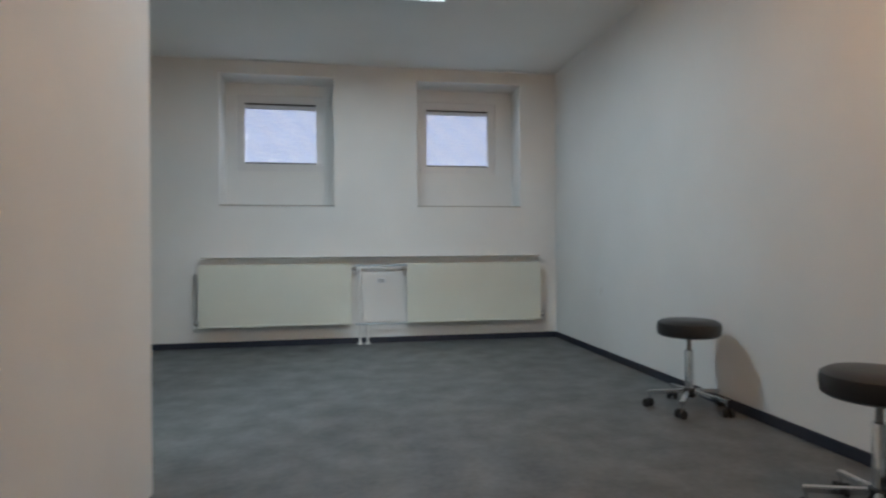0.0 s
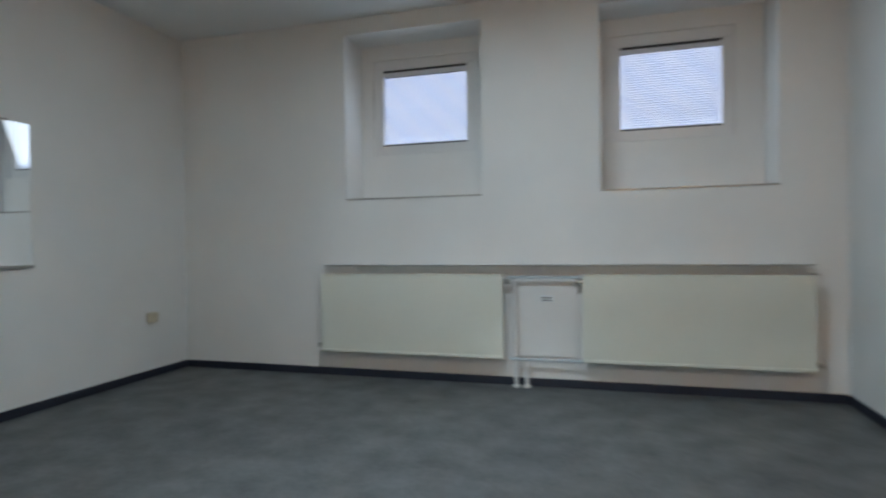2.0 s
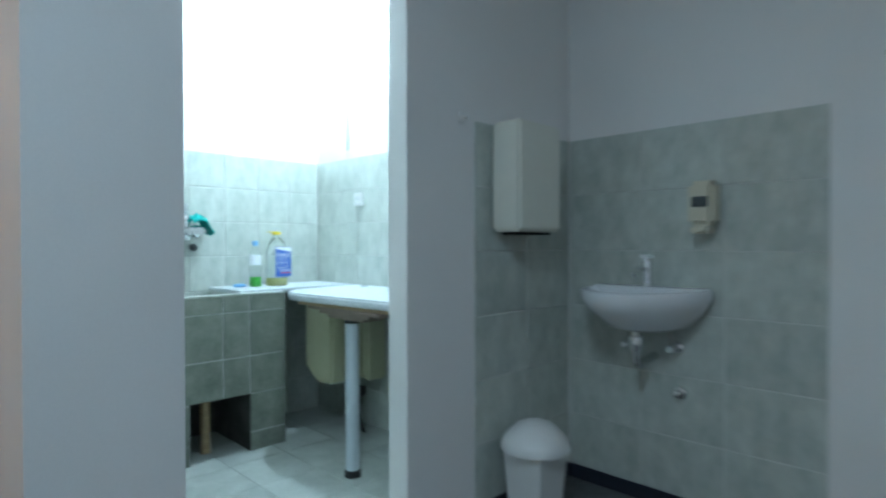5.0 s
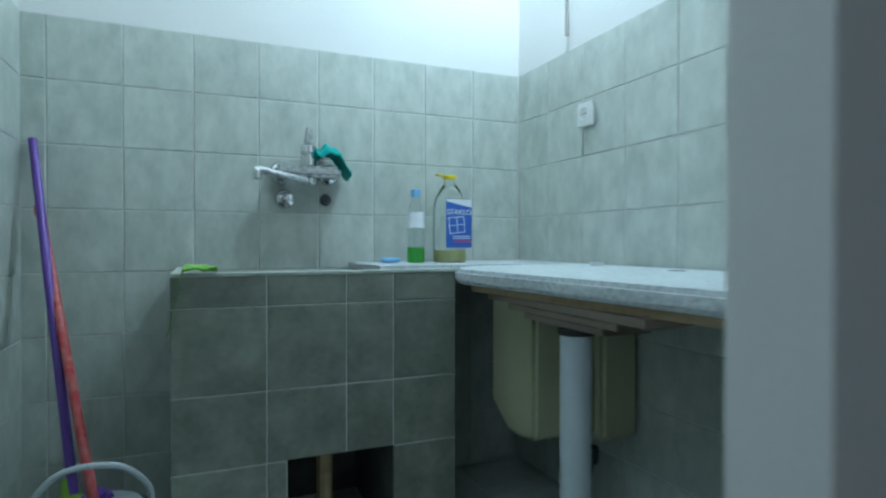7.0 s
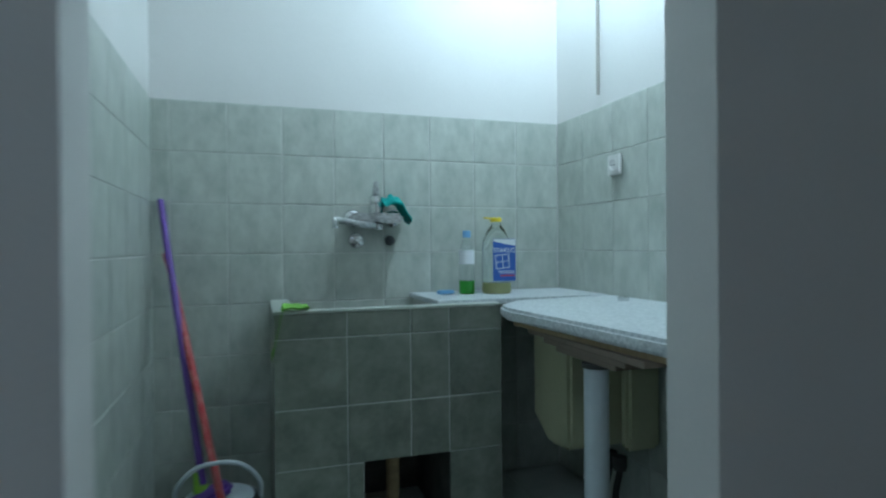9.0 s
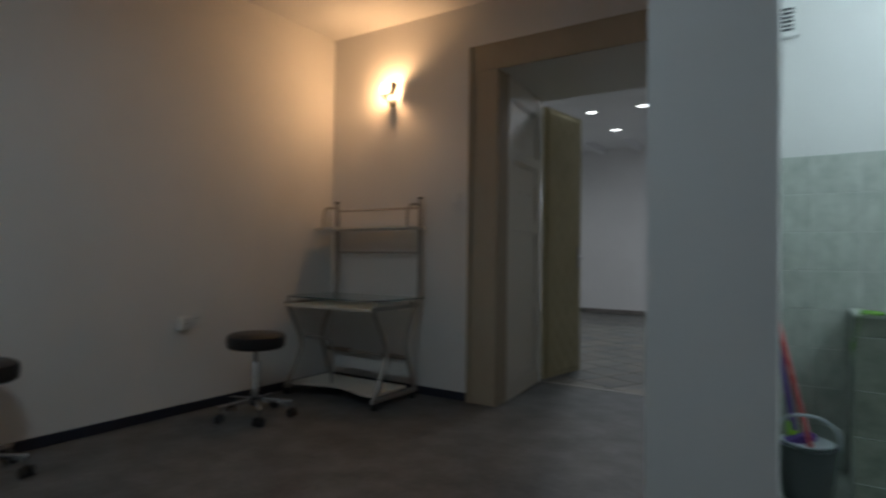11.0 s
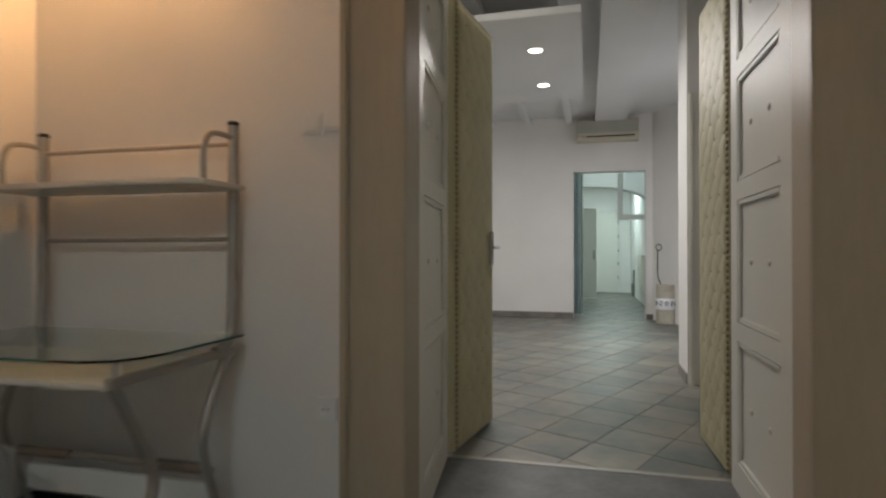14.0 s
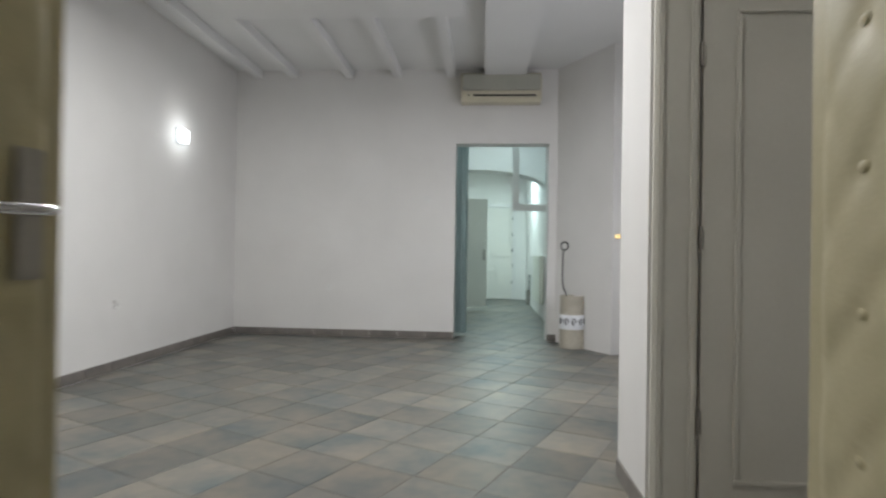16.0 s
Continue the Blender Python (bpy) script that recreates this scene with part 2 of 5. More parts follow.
def solid(*boxes, bevel=0.0, m=None):
    """Boxes (x0, x1, y0, y1, z0, z1) in one bmesh."""
    bm = bmesh.new()
    for x0, x1, y0, y1, z0, z1 in boxes:
        bmesh.ops.create_cube(bm, size=1, matrix=Matrix.LocRotScale(((x0 + x1) / 2, (y0 + y1) / 2, (z0 + z1) / 2), None, (abs(x1 - x0), abs(y1 - y0), abs(z1 - z0))))
    if bevel:
        bmesh.ops.bevel(bm, geom=bm.edges[:], offset=bevel, segments=2, affect="EDGES", clamp_overlap=True)
    if m is not None:
        bm.transform(m)
    return bm


def lathe(profile, segs=28, m=None, squash=1.0):
    """A turned solid from (radius, height) pairs."""
    bm = bmesh.new()
    rings = []
    for r, z in profile:
        rings.append([bm.verts.new((max(r, 1e-4) * math.cos(2 * math.pi * i / segs), squash * max(r, 1e-4) * math.sin(2 * math.pi * i / segs), z)) for i in range(segs)])
    for a, b in zip(rings, rings[1:]):
        for i in range(segs):
            bm.faces.new((a[i], a[(i + 1) % segs], b[(i + 1) % segs], b[i]))
    bm.faces.new(rings[0])
    bm.faces.new(rings[-1])
    if m is not None:
        bm.transform(m)
    return bm


def tube(points, r, segs=10, bm=None):
    """A round bar along points."""
    bm = bm or bmesh.new()
    pts = [Vector(p) for p in points]
    rings = []
    side = None
    for i, p in enumerate(pts):
        d = (pts[min(i + 1, len(pts) - 1)] - pts[max(i - 1, 0)]).normalized()
        if side is None:
            side = d.orthogonal().normalized()
        side = (side - d * side.dot(d)).normalized()
        up = d.cross(side)
        rings.append([bm.verts.new(p + r * (math.cos(2 * math.pi * k / segs) * side + math.sin(2 * math.pi * k / segs) * up)) for k in range(segs)])
    for a, b in zip(rings, rings[1:]):
        for k in range(segs):
            bm.faces.new((a[k], a[(k + 1) % segs], b[(k + 1) % segs], b[k]))
    bm.faces.new(rings[0])
    bm.faces.new(rings[-1])
    return bm


def curve(points, n=6):
    """Points on a smooth line through the given ones."""
    p = [Vector(q) for q in points]
    p = [2 * p[0] - p[1]] + p + [2 * p[-1] - p[-2]]
    out = []
    for i in range(1, len(p) - 2):
        for k in range(n):
            t = k / n
            a, b, c, d = p[i - 1:i + 3]
            out.append(0.5 * (2 * b + (c - a) * t + (2 * a - 5 * b + 4 * c - d) * t * t + (3 * b - a - 3 * c + d) * t ** 3))
    return out + [p[-2]]


def outline(points, z0, z1, bevel=0.0, m=None):
    """A slab with the given outline."""
    bm = bmesh.new()
    f = bm.faces.new([bm.verts.new((x, y, z0)) for x, y in points])
    top = bmesh.ops.extrude_face_region(bm, geom=[f])
    bmesh.ops.translate(bm, verts=[v for v in top["geom"] if isinstance(v, bmesh.types.BMVert)], vec=(0, 0, z1 - z0))
    if bevel:
        bmesh.ops.bevel(bm, geom=bm.edges[:], offset=bevel, segments=2, affect="EDGES", clamp_overlap=True)
    if m is not None:
        bm.transform(m)
    return bm


def holed(axis, a0, a1, d0, d1, z0, z1, holes):
    """A wall along axis from a0 to a1, d0 to d1 thick, with rectangular holes (a0, a1, z0, z1)."""
    cuts = sorted({a0, a1, *[h[0] for h in holes], *[h[1] for h in holes]})
    boxes = []
    for s, e in zip(cuts, cuts[1:]):
        spans = sorted((h[2], h[3]) for h in holes if h[0] <= s + 1e-6 and h[1] >= e - 1e-6)
        z = z0
        for b, t in spans + [(z1, z1)]:
            if b > z + 1e-6:
                boxes.append((s, e, d0, d1, z, b) if axis == "x" else (d0, d1, s, e, z, b))
            z = t
    bm = solid(*boxes)
    bmesh.ops.remove_doubles(bm, verts=bm.verts, dist=1e-5)
    return bm


def structure(name, bm, mat, label, category, smooth=False):
    return tagged(part(name, bm, mat, None, "", smooth), label, category, kind="structure")


# ---- the large structure ----
TOP = 2.93
E, N, W, S = 2.25, 6.875, -2.93, 1.38
NICHES = [(-1.325, -0.184, 1.455, 2.796), (0.696, 1.846, 1.455, 2.796)]
FRAMES = [(-1.22, -0.30, 1.848, 2.675), (0.765, 1.65, 1.848, 2.665)]
wall_north = structure("wall_north", holed("x", W - 0.15, E + 0.15, N, 7.22, -0.1, 3.3, NICHES), PAINT, "white painted plaster wall with two deep window niches", "wall")
structure("wall_niche_back", holed("x", W - 0.15, E + 0.15, 7.22, 7.5, -0.1, 3.3, FRAMES), PAINT, "white painted plaster behind the window niches", "wall")
wall_east = structure("wall_east", solid((E, E + 0.15, S, N, -0.1, 3.3)), PAINT, "white painted plaster wall behind the stools", "wall")
wall_west = structure("wall_west", solid((W - 0.15, W, S, N, -0.1, 3.3)), PAINT, "white painted plaster wall with a tiled splashback", "wall")
wall_partition = structure("wall_partition", holed("x", W, -0.85, 3.18, 3.28, 0, TOP, [(-1.93, -1.185, 0, 2.04)]), PAINT, "white thin partition wall with an open doorway", "wall")
structure("wall_partition_side", solid((-0.97, -0.85, S, 3.18, 0, TOP)), PAINT, "white side wall of the washroom partition", "wall")
structure("wall_lining", solid((W, -2.725, 1.46, 3.18, 0, TOP)), PAINT, "white washroom wall above the tiles", "wall")
structure("wall_washroom_south", solid((-2.725, -0.97, S, 1.46, 0, TOP)), PAINT, "white washroom wall above the tiles", "wall")
wall_south = structure("wall_south", holed("x", W - 0.15, 3.1, 0.40, S, -0.1, 3.4, [(-0.64, 0.78, -0.1, 2.47)]), PAINT, "very thick white painted wall with a double doorway", "wall")
floor = structure("floor", solid((W, E, 3.28, N, -0.1, 0.0), (-0.85, E, S, 3.28, -0.1, 0.0), (-0.64, 0.78, 0.40, S, -0.1, 0.0)), VINYL, "dark grey mottled vinyl floor with a dull sheen", "floor")
structure("ceiling", solid((W - 0.15, E + 0.15, S, 7.5, TOP, TOP + 0.12)), CEIL, "white painted flat ceiling", "ceiling")

# washroom floor bed
washroom_floor = structure("floor_washroom", solid((-2.725, -0.97, 1.46, 3.28, -0.1, -0.004)), GROUT, "pale grey-green square floor tiles", "floor")

# second room
BE, BS, BTOP = 2.95, -6.146, 3.22
structure("wall_room_east", solid((BE, BE + 0.15, BS, 0.40, -0.1, 3.4)), PAINT, "white painted wall with a small lit wall lamp", "wall")
wall_far = structure("wall_far", holed("x", -2.6, BE + 0.15, BS - 0.22, BS, -0.1, 3.4, [(-0.85, 0.25, -0.1, 2.335)]), PAINT, "white painted wall with an open passage", "wall")
structure("wall_block", solid((-2.6, -0.735, -2.05, -1.60, -0.1, 3.4)), PAINT, "white projecting wall block beside a door casing", "wall")
structure("wall_lobby", solid((-1.95, -1.8, -1.60, 0.40, -0.1, 3.4)), PAINT, "plain white lobby wall", "wall")
structure("wall_room_west", holed("y", BS, -2.05, -2.75, -2.6, -0.1, 3.4, []), PAINT, "plain white side wall", "wall")
diag = solid((-0.12, 0.86, -0.15, 0, -0.1, 3.4), m=Matrix.Translation((-1.12, BS, 0)) @ pose(0, 0, 0, 0, 0, 120))
structure("wall_angled", diag, PAINT, "white angled wall beside the passage", "wall")
structure("ceiling_room", solid((-2.75, BE + 0.15, BS - 0.22, 0.40, BTOP, BTOP + 0.12)), CEIL, "white ceiling above the beams", "ceiling")
room_floor = structure("floor_room", solid((-2.75, BE + 0.15, -12.6, 0.40, -0.1, -0.004)), SLATEGROUT, "grey-brown slate-look tiles laid diagonally", "floor")
structure("ground", solid((-60, 60, -60, 60, -0.3, -0.12)), material("grey_ground", (0.2, 0.2, 0.19), 0.9, grain=20), "plain grey yard outside", "ground")

# passage behind the second room
structure("wall_passage_west", solid((-1.25, -1.05, -12.4, BS - 0.22, -0.1, 3.4)), PAINT, "white passage wall", "wall")
structure("wall_passage_east", solid((1.2, 1.35, -12.4, BS - 0.22, -0.1, 3.4)), PAINT, "white passage wall", "wall")
structure("wall_passage_end", solid((-1.25, 1.35, -12.6, -12.4, -0.1, 3.4)), PAINT, "white end wall of the passage", "wall")
structure("ceiling_passage", solid((-1.25, 1.35, -12.6, BS - 0.22, 3.0, 3.12)), CEIL, "white passage ceiling", "ceiling")

# ---- windows ----


def build_window(name, x0, x1, z0, z1, tilt):
    win = thing(name, "white plastic window with lowered venetian blind", "window", pose((x0 + x1) / 2, 7.265, z0), kind="structure")
    w, h = x1 - x0, z1 - z0
    a, b = w / 2, 0.085
    part("window_frame", solid((-a, a, -0.03, 0.04, 0, b), (-a, a, -0.03, 0.04, h - b, h), (-a, -a + b, -0.03, 0.04, b, h - b), (a - b, a, -0.03, 0.04, b, h - b), bevel=0.006), PVC, win)
    part("sash_bead", solid((-a + b, a - b, -0.018, 0.01, b, b + 0.012), (-a + b, a - b, -0.018, 0.01, h - b - 0.012, h - b)), RUBBER, win, "thin black rubber seal")
    pane = part("pane", solid((-a + b, a - b, 0.030, 0.034, b, h - b)), PANE, win)
    pane.visible_shadow = False
    blind = part("blind", solid((-a + b, a - b, 0.005, 0.028, h - b - 0.05, h - b - 0.012), (-a + b, a - b, 0.008, 0.024, b + 0.001, b + 0.02)), SLAT, win, "white venetian blind")
    me = mesh_of("slat", solid((-a + b + 0.004, a - b - 0.004, -0.0105, 0.0105, -0.0006, 0.0006)), SLAT)
    n = int((h - 2 * b - 0.05) / 0.0185)
    for i in range(n):
        s = new("slat", me)
        s.parent = blind
        s.matrix_basis = pose(0, 0.016, b + 0.026 + 0.0185 * i, tilt)
    return win


build_window("window_1", *FRAMES[0][:2], *FRAMES[0][2:], 52)
build_window("window_2", *FRAMES[1][:2], *FRAMES[1][2:], 52)
structure("backdrop", solid((-3.2, 3.2, 8.3, 8.34, 0.6, 3.9)), OUTSIDE, "bright hazy daylight outside the windows", "backdrop")
for x0, x1, z0, z1 in NICHES:
    structure("trim", solid((x0, x1, 6.868, 6.885, z0 - 0.010, z0 + 0.002), bevel=0.002), STEEL, "thin sill edge under the window niche", "trim")

# ---- baseboards of the first room ----
structure("baseboard", solid((W + 0.012, E - 0.012, N - 0.012, N, 0, 0.062), (E - 0.012, E, S + 0.012, N, 0, 0.062), (W, W + 0.012, 3.292, N, 0, 0.062), (0.88, E, S, S + 0.012, 0, 0.062),
          (W, -1.93, 3.28, 3.292, 0, 0.062), bevel=0.003), NAVY, "dark navy vinyl baseboard", "baseboard")

# ---- radiators and the meter cover under the windows ----


def radiator(x0, x1, inner):
    r = thing("radiator", "cream enamel panel radiator on the wall under the windows", "radiator", pose((x0 + x1) / 2, N - 0.10, 0.212), group="radiators under the windows")
    a = (x1 - x0) / 2
    flutes = [(-a + 0.036 + 0.0333 * k, -a + 0.052 + 0.0333 * k, -0.0245, -0.0195, 0.045, 0.585) for k in range(int((2 * a - 0.06) / 0.0333))]
    part("panel", solid((-a, a, -0.02, 0.0, 0.0, 0.615), *flutes, bevel=0.0022), ENAMEL, r, "fluted cream front panel")
    for s in (-1, 1):
        part("valve", lathe([(0.016, 0), (0.018, 0.01), (0.018, 0.045), (0.012, 0.05)], 14, pose(s * (a + 0.002), 0.03, 0.58 if s == inner else 0.045, 0, 90 * s)), STEEL, r, "dull metal pipe union", True)
    part("bottom_rail", solid((-a + 0.01, a - 0.01, -0.034, -0.021, 0.008, 0.03), bevel=0.004), ENAMEL, r)
    part("top_grille", solid((-a + 0.005, a - 0.005, -0.016, 0.075, 0.616, 0.632), bevel=0.003), ENAMEL, r)
    part("back_panel", solid((-a + 0.01, a - 0.01, 0.055, 0.07, 0.02, 0.6), bevel=0.006), ENAMEL, r)
    for s in (-1, 1):
        part("bracket", solid((s * a * 0.7 - 0.02, s * a * 0.7 + 0.02, 0.0, 0.10, 0.1, 0.5)), ENAMEL, r)
    return r


radiator(-1.51, -0.01, 1)
radiator(0.565, 2.03, -1)
shelf = thing("radiator_shelf", "long white shelf board above the radiators", "shelf", pose(0.27, N, 0.905))
part("board", solid((-1.76, 1.76, -0.085, 0, 0, 0.014), bevel=0.004), PVC, shelf)
part("edge_strip", solid((-1.76, 1.76, -0.089, -0.0855, 0.002, 0.0125)), STEEL, shelf, "dark thin edge strip")
for bx in (-1.5, 0.0, 1.5):
    part("bracket", solid((bx - 0.012, bx + 0.012, -0.07, 0, -0.03, 0)), PVC, shelf)
cover = thing("meter_cover", "white access panel with a small label between the radiators", "panel", pose(0.30, N, 0.225))
part("door", solid((-0.225, 0.225, -0.016, 0, 0, 0.60), bevel=0.004), PAINT, cover)
part("top_pipe", tube([(-0.27, -0.07, 0.60), (0.27, -0.07, 0.60)], 0.011), PIPE, cover)
part("bottom_pipe", tube([(-0.27, -0.07, -0.012), (0.27, -0.07, -0.012)], 0.011), PIPE, cover)
lab = part("label_plate", solid((-0.045, 0.045, -0.021, -0.0165, 0.41, 0.46)), INK, cover)
for k in range(2):
    part("text_bar", solid((-0.035, 0.035, -0.0235, -0.0215, 0.42 + 0.02 * k, 0.428 + 0.02 * k)), BUCKET, lab)
for px in (0.075, 0.155):
    p = thing("riser_pipe", "pale painted heating pipe at the floor", "pipe", pose(px, N - 0.055, 0))
    part("pipe", tube([(0, 0, 0), (0, 0, 0.205 if px > 0.15 else 0.81)], 0.014), PAINT, p, smooth=True)
    part("collar", lathe([(0.028, 0), (0.028, 0.012), (0.02, 0.02)], 16), PAINT, p)


# ---- sockets and switches ----
def socket(x, y, z, turn, mat=PLASTIC, label="white round wall socket with square plate", box=0.012):
    """Faces +y of its own frame."""
    s = thing("wall_socket", label, "socket", pose(x, y, z, 0, 0, turn))
    part("plate", solid((-0.041, 0.041, 0, box, -0.041, 0.041), bevel=0.003), mat, s)
    part("well", lathe([(0.024, 0), (0.026, 0.004), (0.021, 0.004), (0.019, 0.001)], 20, pose(0, box, 0, -90)), mat, s, smooth=True)
    for k in (-1, 1):
        part("pin_hole", lathe([(0.003, 0), (0.003, 0.001)], 8, pose(k * 0.0095, box + 0.002, 0, -90)), RUBBER, s)
    return s


def switch(x, y, z, turn, mat=PLASTIC, label="white rocker light switch"):
    s = thing("light_switch", label, "switch", pose(x, y, z, 0, 0, turn))
    part("plate", solid((-0.041, 0.041, 0, 0.007, -0.041, 0.041), bevel=0.002), mat, s)
    part("rocker", solid((-0.029, 0.029, 0.0085, 0.0115, -0.029, 0.029), bevel=0.002, m=pose(0, 0, 0, 3)), mat, s)
    return s


socket(E, 2.665, 0.625, 90)
socket(E, 2.765, 0.60, 90, label="white surface-mounted socket box", box=0.045)
socket(0.93, S, 0.487, 0)
switch(0.99, S, 1.505, 0)
switch(0.90, S, 1.515, 0)
socket(W, 6.457, 0.50, -90, BEIGE, "beige surface-mounted wall socket", 0.04)
switch(W, 6.20, 0.50, -90, label="white blank wall plate")
socket(-2.709, 1.945, 1.352, -90)
socket(-2.709, 2.64, 1.34, -90)
socket(1.76, BS, 0.594, 0)
socket(BE, -3.9, 0.55, 90)
switch(0.585, BS, 1.665, 0)
socket(E, 5.75, 0.60, 90)


# ---- stools ----
def build_stool(m):
    st = thing("stool", "round black leatherette swivel stool on a chrome five-star base", "stool", m, group="stools along the wall")
    part("seat", lathe([(0.17, 0.415), (0.186, 0.425), (0.191, 0.46), (0.186, 0.488), (0.16, 0.502), (0.08, 0.508), (0.0, 0.509)], 40), BLACK, st, smooth=True)
    part("seat_plate", lathe([(0.07, 0.40), (0.12, 0.4148)], 24), RUBBER, st)
    part("column", lathe([(0.026, 0.09), (0.026, 0.33), (0.022, 0.335)], 20), CHROME, st, smooth=True)
    part("gas_lift", lathe([(0.013, 0.33), (0.013, 0.40)], 14), STEEL, st, smooth=True)
    part("hub", lathe([(0.036, 0.072), (0.038, 0.08), (0.038, 0.115), (0.03, 0.12)], 20), RUBBER, st, smooth=True)
    leg = mesh_of("leg", solid((0.03, 0.245, -0.015, 0.015, 0.0, 0.022), bevel=0.004, m=pose(0, 0, 0.094, 0, 5)), CHROME)
    stem = mesh_of("stem", lathe([(0.008, 0.05), (0.008, 0.078)], 10), CHROME)
    wheel = mesh_of("wheel", lathe([(0.016, -0.011), (0.024, -0.009), (0.024, 0.009), (0.016, 0.011)], 16, pose(0, 0, 0, 90)), RUBBER, True)
    for i in range(5):
        a = math.radians(36 + 72 * i)
        l = new("leg", leg)
        l.parent, l.matrix_basis = st, pose(0, 0, 0, 0, 0, math.degrees(a))
        c = new("castor", mesh_of("castor", solid((-0.014, 0.014, -0.008, 0.008, 0.022, 0.052), bevel=0.003), RUBBER))
        c.parent, c.matrix_basis = st, pose(0.235 * math.cos(a), 0.235 * math.sin(a), 0, 0, 0, 70 * i)
        s = new("stem", stem)
        s.parent = c
        for k in (-0.02, 0.02):
            w = new("wheel", wheel)
            w.parent, w.matrix_basis = c, pose(0.012, k, 0.0242)
    return st


stool = build_stool(pose(2.0, 3.98, 0, 0, 0, 48))
stool.scale = (0.97, 0.97, 1.085)
copy_thing(stool, pose(1.805, 2.53, 0, 0, 0, 40))

# ---- computer desk in the corner ----
desk = thing("computer_desk", "silver tube computer desk with glass top and upper shelf", "desk", pose(1.70, 1.425, 0))
DX, DY = 0.45, 0.575          # half width, depth to the front edge
for s in (-1, 1):
    x = s * (DX - 0.02)
    part("front_leg", tube(curve([(x, DY - 0.02, 0.68), (x, DY - 0.12, 0.50), (x, DY - 0.165, 0.40), (x, DY - 0.15, 0.30), (x, DY - 0.02, 0.06)], 6), 0.017), STEEL, desk, smooth=True)
    part("rear_leg", tube(curve([(x, 0.06, 0.68), (x, 0.15, 0.53), (x, 0.185, 0.42), (x, 0.165, 0.32), (x, 0.07, 0.06)], 6), 0.017), STEEL, desk, smooth=True)
    part("upper_rail", solid((x - 0.014, x + 0.014, 0.02, DY, 0.675, 0.705), bevel=0.004), STEEL, desk)
    part("lower_rail", solid((x - 0.016, x + 0.016, 0.05, DY, 0.045, 0.075), bevel=0.004), STEEL, desk)
    part("upright", tube(curve([(x, 0.12, 0.70), (x, 0.05, 0.725), (x, 0.025, 0.80), (x, 0.02, 1.05), (x, 0.02, 1.50)], 6), 0.019), STEEL, desk, smooth=True)
    part("upright_cap", lathe([(0.02, 0), (0.02, 0.012), (0.015, 0.016)], 14, pose(x, 0.02, 1.50)), RUBBER, desk)
    part("shelf_rail", tube(curve([(x, 0.025, 1.455), (x, 0.10, 1.457), (x, 0.16, 1.44), (x, 0.185, 1.38), (x, 0.185, 1.285)], 5), 0.010), STEEL, desk, smooth=True)
    for y in (0.10, DY - 0.03):
        part("glass_post", lathe([(0.012, 0.705), (0.012, 0.742)], 14, pose(x, y, 0)), CHROME, desk, smooth=True)
        part("foot", lathe([(0.02, 0.0), (0.024, 0.01), (0.024, 0.035), (0.02, 0.045)], 14, pose(x, y, 0)), RUBBER, desk, "black round foot", True)
part("glass_top", outline([(-DX - 0.03, 0.03), (DX + 0.03, 0.03), (DX + 0.03, DY - 0.16), (DX + 0.015, DY - 0.08), (DX - 0.03, DY - 0.02), (DX - 0.10, DY + 0.012), (DX - 0.2, DY + 0.02), (-DX + 0.2, DY + 0.02), (-DX + 0.10, DY + 0.012), (-DX + 0.03, DY - 0.02), (-DX - 0.015, DY - 0.08), (-DX - 0.03, DY - 0.16)], 0.743, 0.751, 0.002), DESKGLASS, desk, "clear glass top with a greenish edge")
part("front_edge", solid((-DX + 0.2, DX - 0.2, DY + 0.0202, DY + 0.0225, 0.743, 0.751)), EDGEGLASS, desk, "dark green polished glass edge")
part("side_edge", solid((-DX - 0.0325, -DX - 0.0302, 0.03, DY - 0.16, 0.743, 0.751)), EDGEGLASS, desk, "dark green polished glass edge")
part("keyboard_board", solid((-DX + 0.02, DX - 0.02, 0.16, DY + 0.01, 0.672, 0.69), bevel=0.004), BOARD, desk, "white laminate board below the glass")
lowpts = [(-0.41, 0.14), (0.41, 0.14), (0.41, 0.52)] + [(0.41 - 0.82 * k / 16, 0.50 + 0.045 * math.cos(2 * math.pi * (k / 16))) for k in range(1, 16)] + [(-0.41, 0.52)]
part("bottom_shelf", outline(lowpts, 0.077, 0.095, 0.003), BOARD, desk, "white wavy-edged bottom shelf")
part("upper_shelf", outline([(-DX - 0.02, 0.0), (DX + 0.02, 0.0), (DX + 0.02, 0.24), (DX - 0.06, 0.27), (-DX + 0.06, 0.27), (-DX - 0.02, 0.24)], 1.265, 1.285, 0.004), BOARD, desk, "white upper shelf with cut corners")
for z in (1.435, 1.09):
    part("cross_bar", tube([(-DX + 0.02, 0.02, z), (DX - 0.02, 0.02, z)], 0.009), STEEL, desk, smooth=True)
part("lower_cross_bar", tube([(-DX + 0.02, 0.13, 0.30), (DX - 0.02, 0.13, 0.30)], 0.011), STEEL, desk, smooth=True)
for s in (-1, 1):
    part("foot_grip", tube([(s * 0.41, 0.13, 0.30), (s * 0.17, 0.13, 0.30)], 0.019), DARKBOARD, desk, "brown foam grip", True)
part("back_plate", solid((-0.40, 0.40, 0.10, 0.112, 0.15, 0.245), bevel=0.003), PLASTIC, desk, "white back plate")
part("case_guard", tube(curve([(0.40, 0.40, 0.425), (0.22, 0.40, 0.425), (0.13, 0.40, 0.415), (0.105, 0.40, 0.38), (0.105, 0.40, 0.24), (0.105, 0.40, 0.09)], 5), 0.011), STEEL, desk, smooth=True)

